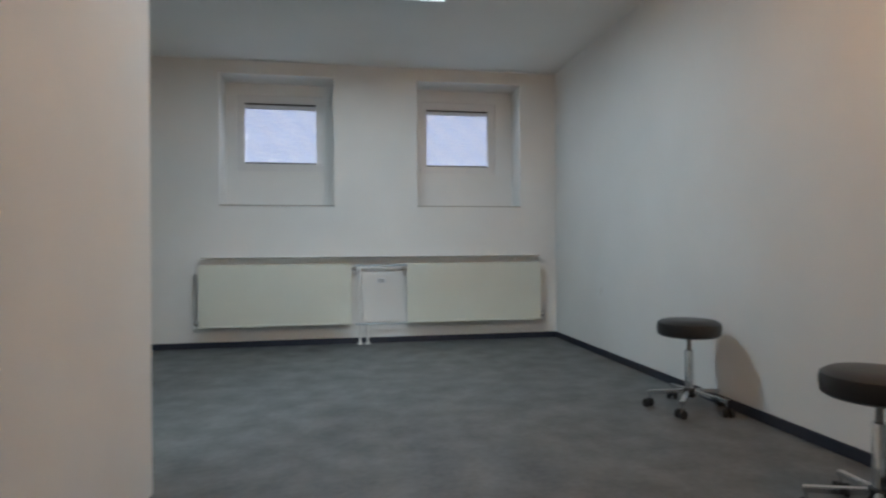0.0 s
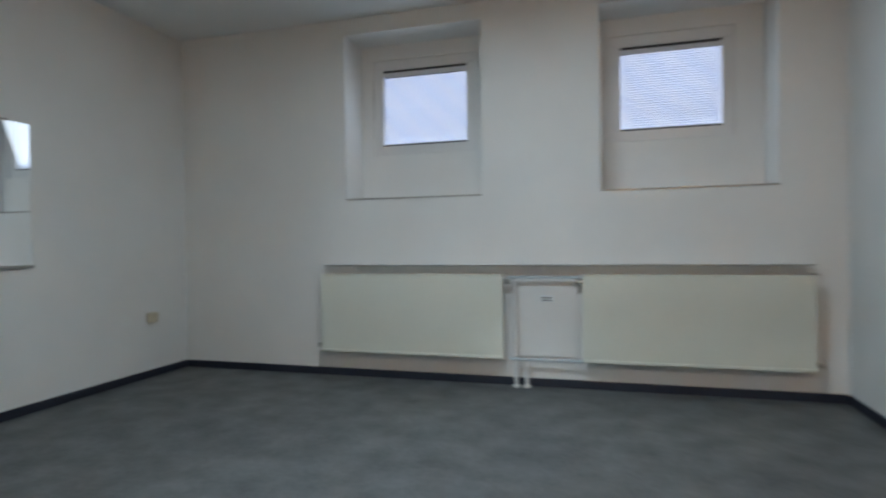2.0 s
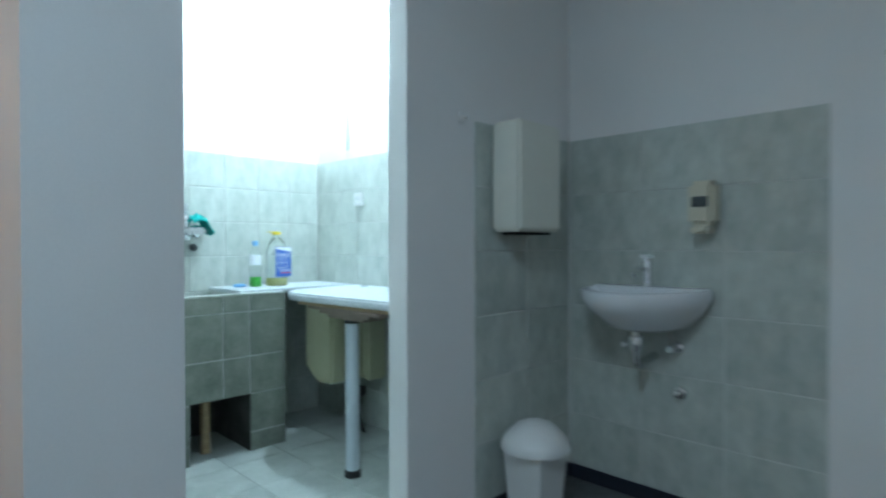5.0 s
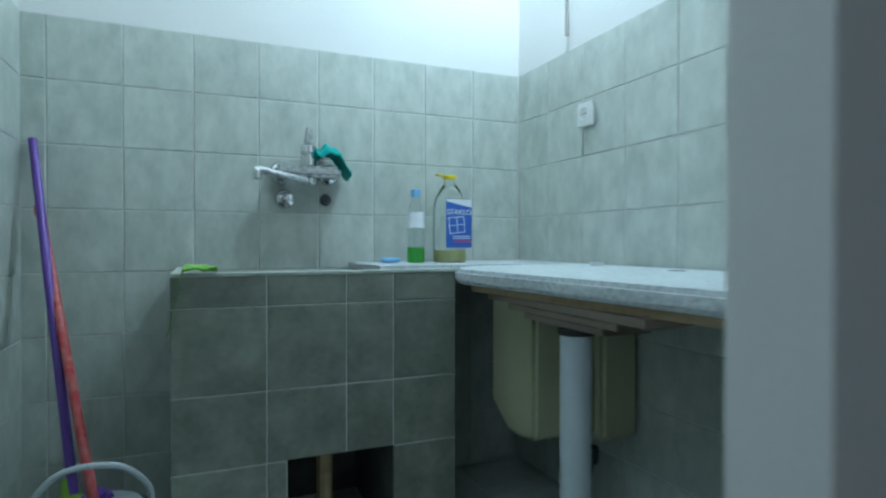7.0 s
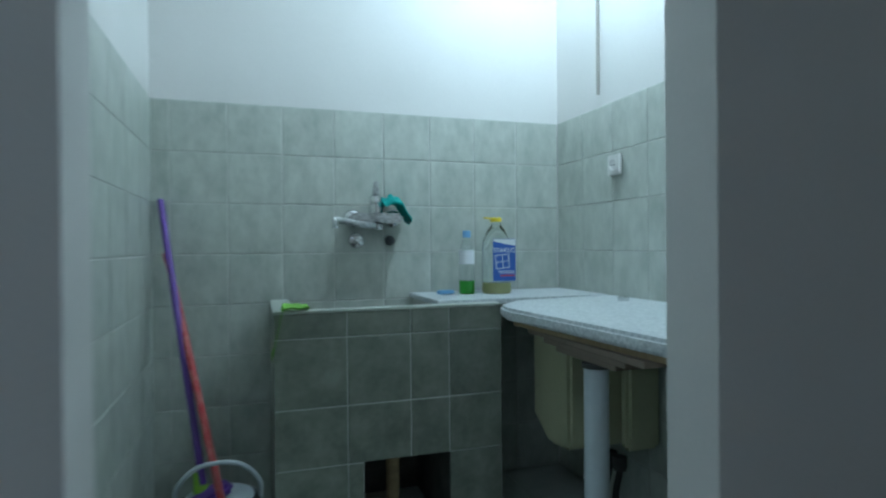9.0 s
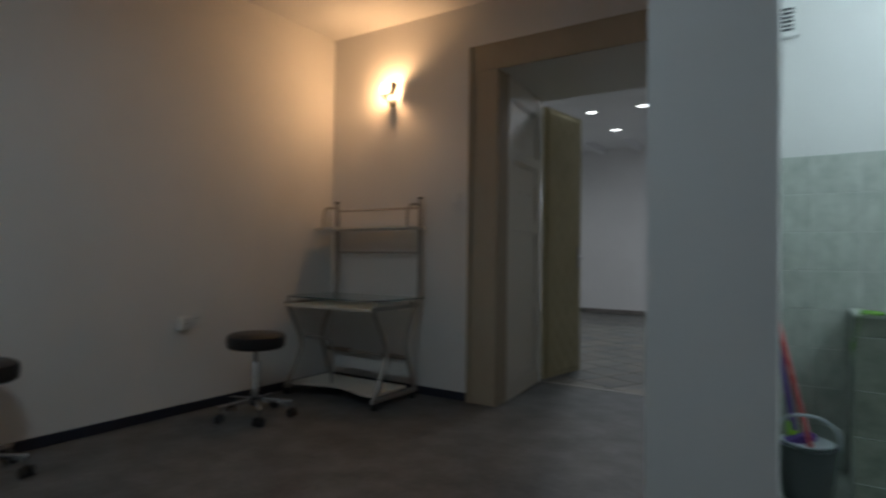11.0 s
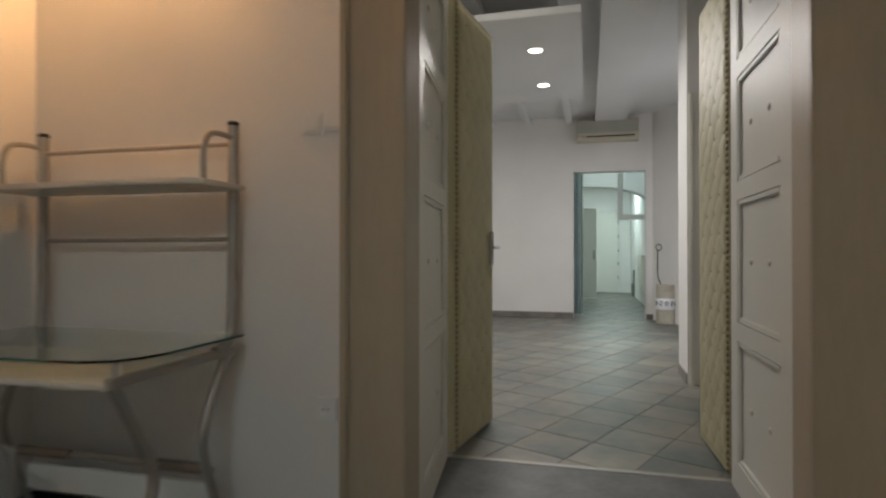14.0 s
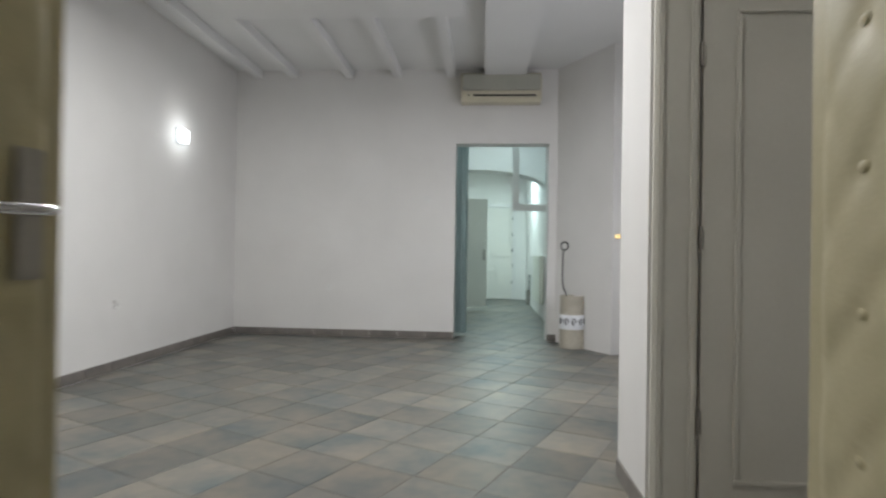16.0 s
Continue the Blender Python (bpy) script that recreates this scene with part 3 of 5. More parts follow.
# ---- wall lamp by the door ----
sc = thing("wall_lamp", "small lit wall lamp with a glowing warm bulb", "lamp", pose(1.60, S, 2.33))
part("mount", lathe([(0.035, 0), (0.035, 0.012), (0.028, 0.02)], 20, pose(0, 0, -0.03, -90)), STEEL, sc, smooth=True)
part("arm", tube(curve([(0, 0.015, -0.03), (0, 0.06, -0.04), (0.0, 0.10, -0.015)]), 0.007), STEEL, sc, smooth=True)
part("cup", lathe([(0.018, -0.02), (0.026, 0.0), (0.028, 0.02)], 18, pose(0, 0.10, 0.0)), STEEL, sc, smooth=True)
part("bulb", lathe([(0.012, 0.0), (0.03, 0.03), (0.034, 0.055), (0.024, 0.085), (0.004, 0.095)], 20, pose(0, 0.10, 0.012)), BULB, sc, "glowing warm bulb", True).visible_shadow = False
part("shade_flap", solid((-0.003, 0.003, -0.045, 0.05, 0.0, 0.10), m=pose(-0.05, 0.09, 0.005, 0, -20, 10)), STEEL, sc, "thin metal flap beside the bulb")

# ---- ceiling light ----
cl = thing("ceiling_light", "lit louvred fluorescent ceiling fixture", "ceiling light", pose(0.08, 4.78, TOP))
part("housing", solid((-0.63, 0.63, -0.27, 0.27, -0.025, 0), (-0.63, -0.61, -0.27, 0.27, -0.075, -0.025), (0.61, 0.63, -0.27, 0.27, -0.075, -0.025), (-0.61, 0.61, -0.27, -0.255, -0.075, -0.025), (-0.61, 0.61, 0.255, 0.27, -0.075, -0.025)), PLASTIC, cl)
for y in (-0.16, 0.0, 0.16):
    part("tube", tube([(-0.6, y, -0.045), (0.6, y, -0.045)], 0.013), TUBE, cl, "glowing fluorescent tube", True)
lv = mesh_of("louvre", solid((-0.0015, 0.0015, -0.25, 0.25, -0.074, -0.062)), STEEL)
for i in range(14):
    o = new("louvre", lv)
    o.parent, o.matrix_basis = cl, pose(-0.56 + 0.086 * i, 0, 0)

# ---- west wall: mirror, hooks, basin ----
mir = thing("wall_mirror", "narrow frameless mirror with a bottom clip rail", "mirror", pose(W, 5.265, 0.967))
part("glass", solid((0.012, 0.018, -0.17, 0.17, 0.012, 0.94), bevel=0.002), MIRROR, mir)
part("backing", solid((0, 0.0115, -0.168, 0.168, 0.01, 0.935)), PLASTIC, mir)
part("bottom_rail", solid((0, 0.03, -0.175, 0.175, -0.006, 0.014), bevel=0.003), STEEL, mir)
part("top_clip", solid((0, 0.024, -0.03, 0.03, 0.936, 0.95), bevel=0.002), STEEL, mir)
hk = thing("coat_hook", "wavy bent wire coat rack", "coat rack", pose(W, 4.655, 1.69))
wire = [(0.02, -0.175, 0.0), (0.025, -0.13, 0.02)]
for k in range(3):
    y = -0.105 + 0.115 * k
    wire += [(0.03, y - 0.022, 0.10), (0.03, y - 0.012, 0.21), (0.03, y + 0.018, 0.225), (0.03, y + 0.038, 0.19), (0.035, y + 0.03, 0.06), (0.04, y + 0.055, 0.015)]
wire += [(0.025, 0.165, 0.0), (0.02, 0.185, -0.005)]
part("wire", tube(curve(wire, 5), 0.0055, 8), STEEL, hk, smooth=True)
for y in (-0.178, 0.186):
    part("fixing", lathe([(0.012, 0), (0.012, 0.02), (0.009, 0.026)], 14, pose(0, y, 0, 0, 90)), STEEL, hk, smooth=True)


def bowl(rx, ry, h, m):
    """Half-round basin: flat against the wall, hollow on top."""
    bm = bmesh.new()
    prof = [(0.30, -h), (0.62, -h * 0.86), (0.90, -h * 0.45), (1.0, -0.03), (1.0, 0.0), (0.90, 0.004), (0.84, -0.02), (0.62, -h * 0.62), (0.2, -h * 0.72)]
    n = 26
    rings = []
    for s, z in prof:
        ring = []
        for i in range(n + 1):
            a = math.pi * i / n - math.pi / 2
            ring.append(bm.verts.new((max(0.0, rx * s * math.cos(a)) if s == 1.0 or z <= 0 else rx * s * math.cos(a), ry * s * math.sin(a), z)))
        rings.append(ring)
    for a, b in zip(rings, rings[1:]):
        for i in range(n):
            bm.faces.new((a[i], a[i + 1], b[i + 1], b[i]))
        bm.faces.new((a[0], b[0], b[n], a[n]))
    bm.faces.new(rings[0])
    bm.faces.new(rings[-1])
    bmesh.ops.remove_doubles(bm, verts=bm.verts, dist=1e-5)
    bm.transform(m)
    return bm


ws = thing("wash_basin", "small white porcelain wall basin with chrome tap", "basin", pose(W + 0.012, 3.70, 0.90))
part("bowl", bowl(0.36, 0.245, 0.17, Matrix.Translation((0.03, 0, 0))), PORCELAIN, ws, smooth=True)
part("back_ledge", solid((0, 0.10, -0.235, 0.235, -0.05, 0.008), bevel=0.008), PORCELAIN, ws)
tp = part("tap", lathe([(0.024, 0), (0.024, 0.02), (0.02, 0.03), (0.02, 0.10), (0.015, 0.115)], 18, pose(0.07, 0, 0.008)), CHROME, ws, "chrome mixer tap", True)
part("spout", tube(curve([(0.07, 0, 0.075), (0.13, 0, 0.085), (0.18, 0, 0.06)]), 0.010), CHROME, tp, smooth=True)
part("lever", solid((-0.008, 0.008, -0.03, 0.03, 0, 0.014), bevel=0.003, m=Matrix.Translation((0.07, 0, 0.124))), CHROME, tp)
part("trap", tube(curve([(0.16, 0, -0.165), (0.16, 0, -0.26), (0.13, 0, -0.30), (0.06, 0, -0.29), (0.0, 0, -0.28)]), 0.018), CHROME, ws, "chrome drain trap", True)
part("trap_nut", lathe([(0.028, -0.02), (0.03, 0), (0.03, 0.03), (0.026, 0.04)], 14, pose(0.16, 0, -0.22)), CHROME, ws, smooth=True)
for y, z in ((-0.09, -0.235), (0.10, -0.235)):
    v = part("valve", lathe([(0.022, 0), (0.022, 0.01), (0.012, 0.014), (0.012, 0.06)], 14, pose(0, y, z, 0, 90)), CHROME, ws, "chrome stop valve", True)
    part("valve_knob", lathe([(0.016, 0), (0.018, 0.02), (0.012, 0.03)], 10, pose(0.06, y, z, 0, 90)), CHROME, v)
    part("hose", tube(curve([(0.045, y, z), (0.05, y * 0.8, z + 0.08), (0.07, y * 0.2, z + 0.2)]), 0.006), STEEL, v, smooth=True)
dv = thing("drain_valve", "small chrome capped wall valve below the basin", "valve", pose(W + 0.012, 3.81, 0.485))
part("rosette", lathe([(0.026, 0), (0.024, 0.012), (0.016, 0.016)], 16, pose(0, 0, 0, 0, 90)), CHROME, dv, smooth=True)
part("cap", lathe([(0.014, 0.016), (0.014, 0.04), (0.008, 0.044)], 12, pose(0, 0, 0, 0, 90)), CHROME, dv, smooth=True)
sd = thing("soap_dispenser", "beige plastic wall soap dispenser", "dispenser", pose(W + 0.012, 3.915, 1.12))
part("body", solid((0, 0.085, -0.05, 0.05, 0.03, 0.20), bevel=0.018), BEIGE, sd, smooth=True)
part("window", solid((0.0855, 0.089, -0.03, 0.03, 0.10, 0.14), bevel=0.002), BUCKET, sd, "dark sight window")
part("push_lever", solid((0.02, 0.095, -0.035, 0.035, 0.0, 0.028), bevel=0.008), BEIGE, sd)
td = thing("towel_dispenser", "cream metal paper towel dispenser on the tiles", "dispenser", pose(-2.50, 3.292, 1.13))
part("body", solid((-0.14, 0.14, 0, 0.14, 0, 0.43), bevel=0.012), ENAMEL, td)
part("sight_slot", solid((-0.142, -0.1405, 0.05, 0.085, 0.12, 0.36)), BEIGE, td, "dull side slot")
part("outlet", solid((-0.11, 0.11, 0.03, 0.11, -0.012, -0.001), bevel=0.003), DARK, td, "dark towel outlet")
bn = thing("waste_bin", "white plastic swing-lid waste bin", "bin", pose(-2.45, 3.44, 0))
bn.scale = (0.90, 0.90, 0.71)
part("body", lathe([(0.105, 0), (0.11, 0.01), (0.14, 0.40), (0.143, 0.41)], 4, pose(0, 0, 0, 0, 0, 45)), BIN, bn)
lid = part("lid", lathe([(0.150, 0.405), (0.150, 0.43), (0.135, 0.47), (0.085, 0.535), (0.03, 0.56), (0.0, 0.562)], 24), BIN, bn, "rounded white swing lid", True)
hkp = thing("wall_hook", "small white hook at the tile edge", "hook", pose(-2.20, 3.28, 1.56))
part("plate", solid((-0.015, 0.015, 0, 0.006, -0.02, 0.02), bevel=0.002), PLASTIC, hkp)
part("prong", tube(curve([(0, 0.006, 0), (0, 0.03, -0.01), (0, 0.035, 0.012)]), 0.004, 8), PLASTIC, hkp)

# ---- washroom ----
tub = thing("utility_basin", "masonry wash tub faced with dark grey tiles", "basin", pose(0, 0, 0))
# blocks around the hollow, coloured near black in place of its shade
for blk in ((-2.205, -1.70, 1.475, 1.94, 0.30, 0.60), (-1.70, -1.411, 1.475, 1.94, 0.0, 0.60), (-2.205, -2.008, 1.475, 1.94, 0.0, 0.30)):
    part("base_block", solid(blk), HOLLOWSHADE, tub, "bare masonry coloured dark for the shade in the hollow")
for blk in ((-2.205, -1.411, 1.89, 1.94, 0.60, 0.816), (-1.465, -1.411, 1.475, 1.89, 0.60, 0.816), (-2.205, -2.0, 1.475, 1.89, 0.60, 0.816)):
    part("tub_wall", solid(blk), GROUT, tub)
part("rim", solid((-2.212, -1.404, 1.885, 1.948, 0.817, 0.826), (-1.478, -1.404, 1.475, 1.884, 0.817, 0.826), bevel=0.003), TILE, tub, "pale tiled rim")
part("ledge", solid((-2.717, -1.985, 1.475, 1.883, 0.817, 0.836), bevel=0.003), GRANITE, tub, "pale ledge with bottles")
# back of the hollow, its shade also put into the colour
part("back_block", solid((-2.008, -1.70, 1.475, 1.50, 0.0, 0.30)), HOLLOWSHADE, tub, "bare masonry coloured dark for the shade in the hollow")
part("grout_bed", solid((-2.205, -1.411, 1.94, 1.9428, 0.302, 0.816), (-1.698, -1.411, 1.94, 1.9428, 0.0, 0.302), (-2.205, -2.01, 1.94, 1.9428, 0.0, 0.302)), GROUT, tub, "pale tile joints")
part("sludge_pipe", tube([(-1.83, 1.80, 0.0), (-1.83, 1.80, 0.299)], 0.025), WOOD, tub, "brown drain pipe in the hollow")

counter = thing("worktop", "speckled pale worktop with rounded front edge", "worktop", pose(0, 0, -0.026))
part("slab", outline([(-2.717, 1.90), (-2.27, 1.96), (-2.14, 2.09), (-2.115, 2.19), (-2.19, 3.17), (-2.717, 3.17)], 0.822, 0.862, 0.010), GRANITE, counter, smooth=True)
part("batten", outline([(-2.185, 2.13), (-2.145, 2.19), (-2.212, 3.17), (-2.245, 3.17)], 0.8035, 0.8215, 0.002), WOOD, counter, "raw wood batten")
for k, (y0, y1) in enumerate(((2.25, 2.82), (2.34, 2.74), (2.40, 2.69))):
    part("packing_board", solid((-2.40 + 0.05 * k, -2.165 - 0.008 * k, y0, y1, 0.787 - 0.0165 * k, 0.803 - 0.0165 * k), bevel=0.002), DARKBOARD, counter, "stepped brown packing board")
part("ring", lathe([(0.02, 0.8625), (0.022, 0.876), (0.017, 0.876), (0.016, 0.863)], 20, pose(-2.60, 2.14, 0)), CHROME, counter, "small chrome ring", True)
for y in (2.46, 2.72):
    part("tap_hole", lathe([(0.022, 0.8622), (0.022, 0.8626)], 18, pose(-2.60, y, 0)), DARK, counter, "dark round tap hole")
leg = thing("support_post", "pale grey plastic pipe post under the worktop", "post", pose(-2.20, 2.58, 0))
leg.scale = (0.9, 0.9, 0.973)
part("pipe", lathe([(0.036, 0.0), (0.036, 0.735)], 24), PIPE, leg, smooth=True)
part("top_cap", lathe([(0.042, 0.7352), (0.042, 0.7475)], 20), RUBBER, leg)
part("base_cap", lathe([(0.042, 0.0), (0.042, 0.03), (0.036, 0.034)], 20), RUBBER, leg)
wh = thing("water_heater", "yellowed plastic water heater under the worktop", "water heater", pose(-2.717, 2.03, 0.28))
part("case", outline([(-0.17, 0.10), (-0.05, 0.02), (0.09, 0.035), (0.10, 0.06), (0.10, 0.50), (-0.17, 0.50)], 0.0, 0.335, 0.02, m=Matrix(((0, 0, 1, 0), (1, 0, 0, 0), (0, 1, 0, 0), (0, 0, 0, 1)))), CISTERN, wh, smooth=True)
part("back_case", solid((0.0, 0.14, 0.115, 0.165, 0.03, 0.50), bevel=0.015), CISTERN, wh)
part("badge", lathe([(0.016, 0), (0.016, 0.003)], 16, pose(0.311, 0.05, 0.06, 0, 90)), PLASTIC, wh)
for y in (0.0, 0.06):
    part("connector", lathe([(0.022, -0.05), (0.026, -0.03), (0.026, 0.0)], 14, pose(0.10, y, -0.021)), RUBBER, wh)
    part("hose", tube(curve([(0.10, y, -0.07), (0.14, y + 0.03, -0.16), (0.10, y + 0.02, -0.28)]), 0.012), RUBBER, wh, smooth=True)

tapw = thing("wall_tap", "worn chrome wall mixer tap with long swivel spout", "tap", pose(-1.825, 1.476, 1.155))
for x in (-0.085, 0.085):
    part("rosette", lathe([(0.040, 0), (0.039, 0.010), (0.030, 0.022), (0.022, 0.026), (0.020, 0.065)], 24, pose(x, 0, 0, -90)), CHROME, tapw, smooth=True)
part("body", solid((-0.112, 0.112, 0.052, 0.104, -0.020, 0.020), bevel=0.012), WORNCHROME, tapw, "scaled chrome mixer body", True)
part("cartridge", lathe([(0.028, 0), (0.029, 0.035), (0.025, 0.038), (0.025, 0.042), (0.029, 0.045), (0.028, 0.066), (0.018, 0.074)], 22, pose(0, 0.078, 0.020)), CHROME, tapw, smooth=True)
part("lever", outline([(-0.017, 0.0), (0.017, 0.0), (0.012, 0.03), (0.0085, 0.062), (-0.0085, 0.062), (-0.012, 0.03)], -0.008, 0.008, 0.003, m=pose(0, 0.080, 0.088, 82)), WORNCHROME, tapw, "limescaled lever")
part("spout_nut", lathe([(0.024, -0.030), (0.026, -0.024), (0.026, -0.006), (0.020, 0.0)], 18, pose(-0.005, 0.078, -0.018)), CHROME, tapw, smooth=True)
spt = part("spout", tube(curve([(-0.012, 0.082, -0.034), (0.05, 0.112, -0.030), (0.11, 0.142, -0.022), (0.165, 0.168, -0.014), (0.184, 0.176, -0.018)]), 0.0125, 14), WORNCHROME, tapw, "long limescaled spout", True)
part("aerator", lathe([(0.0125, -0.042), (0.014, -0.038), (0.014, -0.006), (0.010, 0.0)], 16, pose(0.180, 0.174, -0.004)), CHROME, spt, smooth=True)
for x, lab_ in ((-1.755, "round chrome wall stop valve"), (-1.90, "small dark capped pipe outlet")):
    v = thing("stop_valve", lab_, "valve", pose(x, 1.476, 1.063))
    part("rosette", lathe([(0.036 if x > -1.8 else 0.022, 0), (0.030 if x > -1.8 else 0.019, 0.014), (0.014, 0.018)], 20, pose(0, 0, 0, -90)), CHROME if x > -1.8 else BUCKET, v, smooth=True)
    part("cap", lathe([(0.014, 0.018), (0.012, 0.034), (0.006, 0.036)], 12, pose(0, 0, 0, -90)), CHROME if x > -1.8 else BUCKET, v, smooth=True)


def rag(w, d, h, seed, droop):
    """A crumpled cloth: a thick folded sheet."""
    bm = bmesh.new()
    bmesh.ops.create_grid(bm, x_segments=16, y_segments=12, size=0.5)
    for v in bm.verts:
        x, y = v.co.x, v.co.y
        n = noise.noise(Vector((x * 4 + seed, y * 5, seed)))
        v.co = Vector((x * w, y * d, h * (0.75 - 1.6 * max(abs(x), abs(y)) ** 2 + 0.5 * n) - (droop * max(0, x - 0.2) ** 1 * 2)))
    bmesh.ops.solidify(bm, geom=bm.faces[:], thickness=0.006)
    return bm


g = thing("cleaning_cloth", "folded green cleaning cloth over the tub corner", "cloth", pose(-1.458, 1.91, 0.832))
part("fabric", rag(0.12, 0.10, 0.02, 3, 0.28), CLOTH, g, smooth=True)
t2 = thing("teal_cloth", "crumpled teal cloth hung over the tap", "cloth", pose(-1.90, 1.545, 1.20, 0, 0, 180))
part("fabric", rag(0.13, 0.13, 0.055, 9, 0.13), TEAL, t2, smooth=True)
so = thing("soap_bar", "blue bar of soap on the ledge", "soap", pose(-2.10, 1.63, 0.836))
part("bar", lathe([(0.02, 0.0), (0.036, 0.004), (0.04, 0.010), (0.034, 0.018), (0.0, 0.02)], 20, squash=0.6), SOAP, so, smooth=True)
b1 = thing("spray_bottle", "slim clear bottle with bright green liquid", "bottle", pose(-2.195, 1.63, 0.836))
part("body", lathe([(0.028, 0.0), (0.032, 0.004), (0.032, 0.11), (0.026, 0.15), (0.030, 0.18), (0.014, 0.225), (0.014, 0.235)], 24), CLEAR, b1, smooth=True)
part("liquid", lathe([(0.027, 0.003), (0.0306, 0.006), (0.0306, 0.055), (0.0, 0.0552)], 24), GREENLIQ, b1, "bright green cleaning liquid", True)
part("cap", lathe([(0.017, 0.236), (0.017, 0.262), (0.014, 0.265)], 16), SOAP, b1, "pale blue cap", True)
part("sleeve", lathe([(0.0328, 0.125), (0.0315, 0.135), (0.0315, 0.175), (0.031, 0.182)], 24), INK, b1, "white printed sleeve", True)
b2 = thing("detergent_bottle", "large clear bottle of glass cleaner with blue label", "bottle", pose(-2.325, 1.64, 0.836, 0, 0, 8))
b2.scale = (0.95, 0.95, 0.9)
ridged = [(0.062, 0.0), (0.066, 0.008)]
for k in range(9):
    ridged += [(0.066, 0.03 + 0.018 * k), (0.0635, 0.039 + 0.018 * k)]
ridged += [(0.066, 0.20), (0.06, 0.25), (0.038, 0.30), (0.022, 0.32), (0.022, 0.335)]
part("body", lathe(ridged, 28), CLEAR, b2, smooth=True)
part("liquid", lathe([(0.06, 0.003), (0.0625, 0.01), (0.0615, 0.05), (0.0, 0.0505)], 24), YELLOWLIQ, b2, "pale yellow liquid", True)
cp = part("cap", lathe([(0.026, 0.336), (0.026, 0.352), (0.02, 0.356)], 18), YELLOW, b2, "yellow screw cap", True)
part("cap_tab", solid((-0.01, 0.065, -0.012, 0.012, 0.347, 0.353), bevel=0.002, m=pose(0.02, 0, 0, 0, -4)), YELLOW, cp)
lb = part("label_sheet", solid((-0.058, 0.058, 0.067, 0.0682, 0.06, 0.255), bevel=0.0005), LABEL, b2, "blue product label")


def lettering(text, size, mat, m, parent, name="lettering"):
    cu = bpy.data.curves.new(name, "FONT")
    cu.body, cu.size, cu.extrude, cu.align_x = text, size, 0.0004, "CENTER"
    tmp = new("text_source", cu)
    me = bpy.data.meshes.new_from_object(tmp)
    bpy.data.objects.remove(tmp)
    me.materials.clear()
    me.materials.append(mat)
    ob = new(name, me)
    ob.parent, ob.matrix_basis = parent, m
    return ob


lettering("STAKLO", 0.030, INK, pose(0, 0.0690, 0.192, 90, 0, 180), lb)
part("white_flash", outline([(-0.056, 0.253), (0.056, 0.253), (0.056, 0.243), (0.0, 0.232), (-0.056, 0.222)], 0.0684, 0.0690, m=pose(0, 0, 0, 90) @ Matrix.Diagonal((1, 1, -1, 1))), INK, lb)
part("red_bar", solid((-0.052, 0.022, 0.0684, 0.069, 0.082, 0.088)), REDINK, lb)
for k in range(2):
    part("text_bar", solid((-0.05, 0.03, 0.0684, 0.069, 0.096 + 0.008 * k, 0.099 + 0.008 * k)), INK, lb)
part("window_drawing", solid((-0.04, 0.03, 0.0684, 0.069, 0.118, 0.121), (-0.04, 0.03, 0.0684, 0.069, 0.180, 0.183), (-0.04, -0.037, 0.0684, 0.069, 0.118, 0.183), (0.027, 0.03, 0.0684, 0.069, 0.118, 0.183), (-0.04, 0.03, 0.0684, 0.069, 0.149, 0.1515), (-0.008, -0.005, 0.0684, 0.069, 0.118, 0.183), m=pose(0, 0, 0, 0, 6)), INK, lb)

bk = thing("mop_bucket", "dark grey plastic bucket beside the tub", "bucket", pose(-1.235, 1.95, 0))
bk.scale = (0.92, 0.92, 0.92)
part("pail", lathe([(0.10, 0.0), (0.104, 0.005), (0.132, 0.25), (0.138, 0.255), (0.138, 0.262), (0.128, 0.262), (0.126, 0.25), (0.098, 0.015)], 30), BUCKET, bk, smooth=True)
part("handle", tube(curve([(-0.135, 0, 0.25), (-0.13, 0.03, 0.33), (-0.06, 0.05, 0.40), (0.06, 0.05, 0.40), (0.13, 0.03, 0.33), (0.135, 0, 0.25)]), 0.008, 8), PIPE, bk, "grey bail handle", True)
part("wringer", lathe([(0.09, 0.245), (0.115, 0.266), (0.115, 0.275), (0.08, 0.262)], 24), PIPE, bk, "pale wringer insert", True)
mp = thing("mop", "blue-purple handled flat mop leaning in the bucket", "mop", pose(-1.185, 1.94, 0))
part("stick", tube([(0.0, -0.03, 0.28), (0.175, -0.455, 1.22)], 0.012), PURPLE, mp, smooth=True)
part("joint", lathe([(0.02, 0), (0.024, 0.03), (0.016, 0.08)], 14, pose(0, -0.03, 0.24, 18, 12)), LIME, mp, "lime green joint", True)
part("head", solid((-0.11, 0.09, -0.045, 0.035, 0.02, 0.055), bevel=0.012, m=pose(0, 0.01, 0.20, 0, 22, 25)), PURPLE, mp)
br = thing("broom", "red worn wooden stick standing in the bucket", "stick", pose(-1.275, 1.98, 0.02))
part("stick", tube([(0.0, 0.0, 0.0), (0.03, 0.02, 0.24), (0.235, -0.44, 0.98)], 0.0125), RED, br, "chipped red painted stick", True)
part("end_cap", lathe([(0.014, 0), (0.014, 0.03), (0.008, 0.036)], 10, pose(0.235, -0.44, 0.97, 31, 15)), RED, br)
fan = thing("extractor_fan", "white louvred wall fan high on the wall", "fan", pose(-1.10, 1.462, 2.33))
part("frame", solid((-0.085, 0.085, 0, 0.03, -0.085, 0.085), bevel=0.006), PLASTIC, fan)
sl = mesh_of("slat", solid((-0.065, 0.065, 0.031, 0.04, -0.006, 0.002), m=pose(0, 0, 0, 20)), BUCKET)
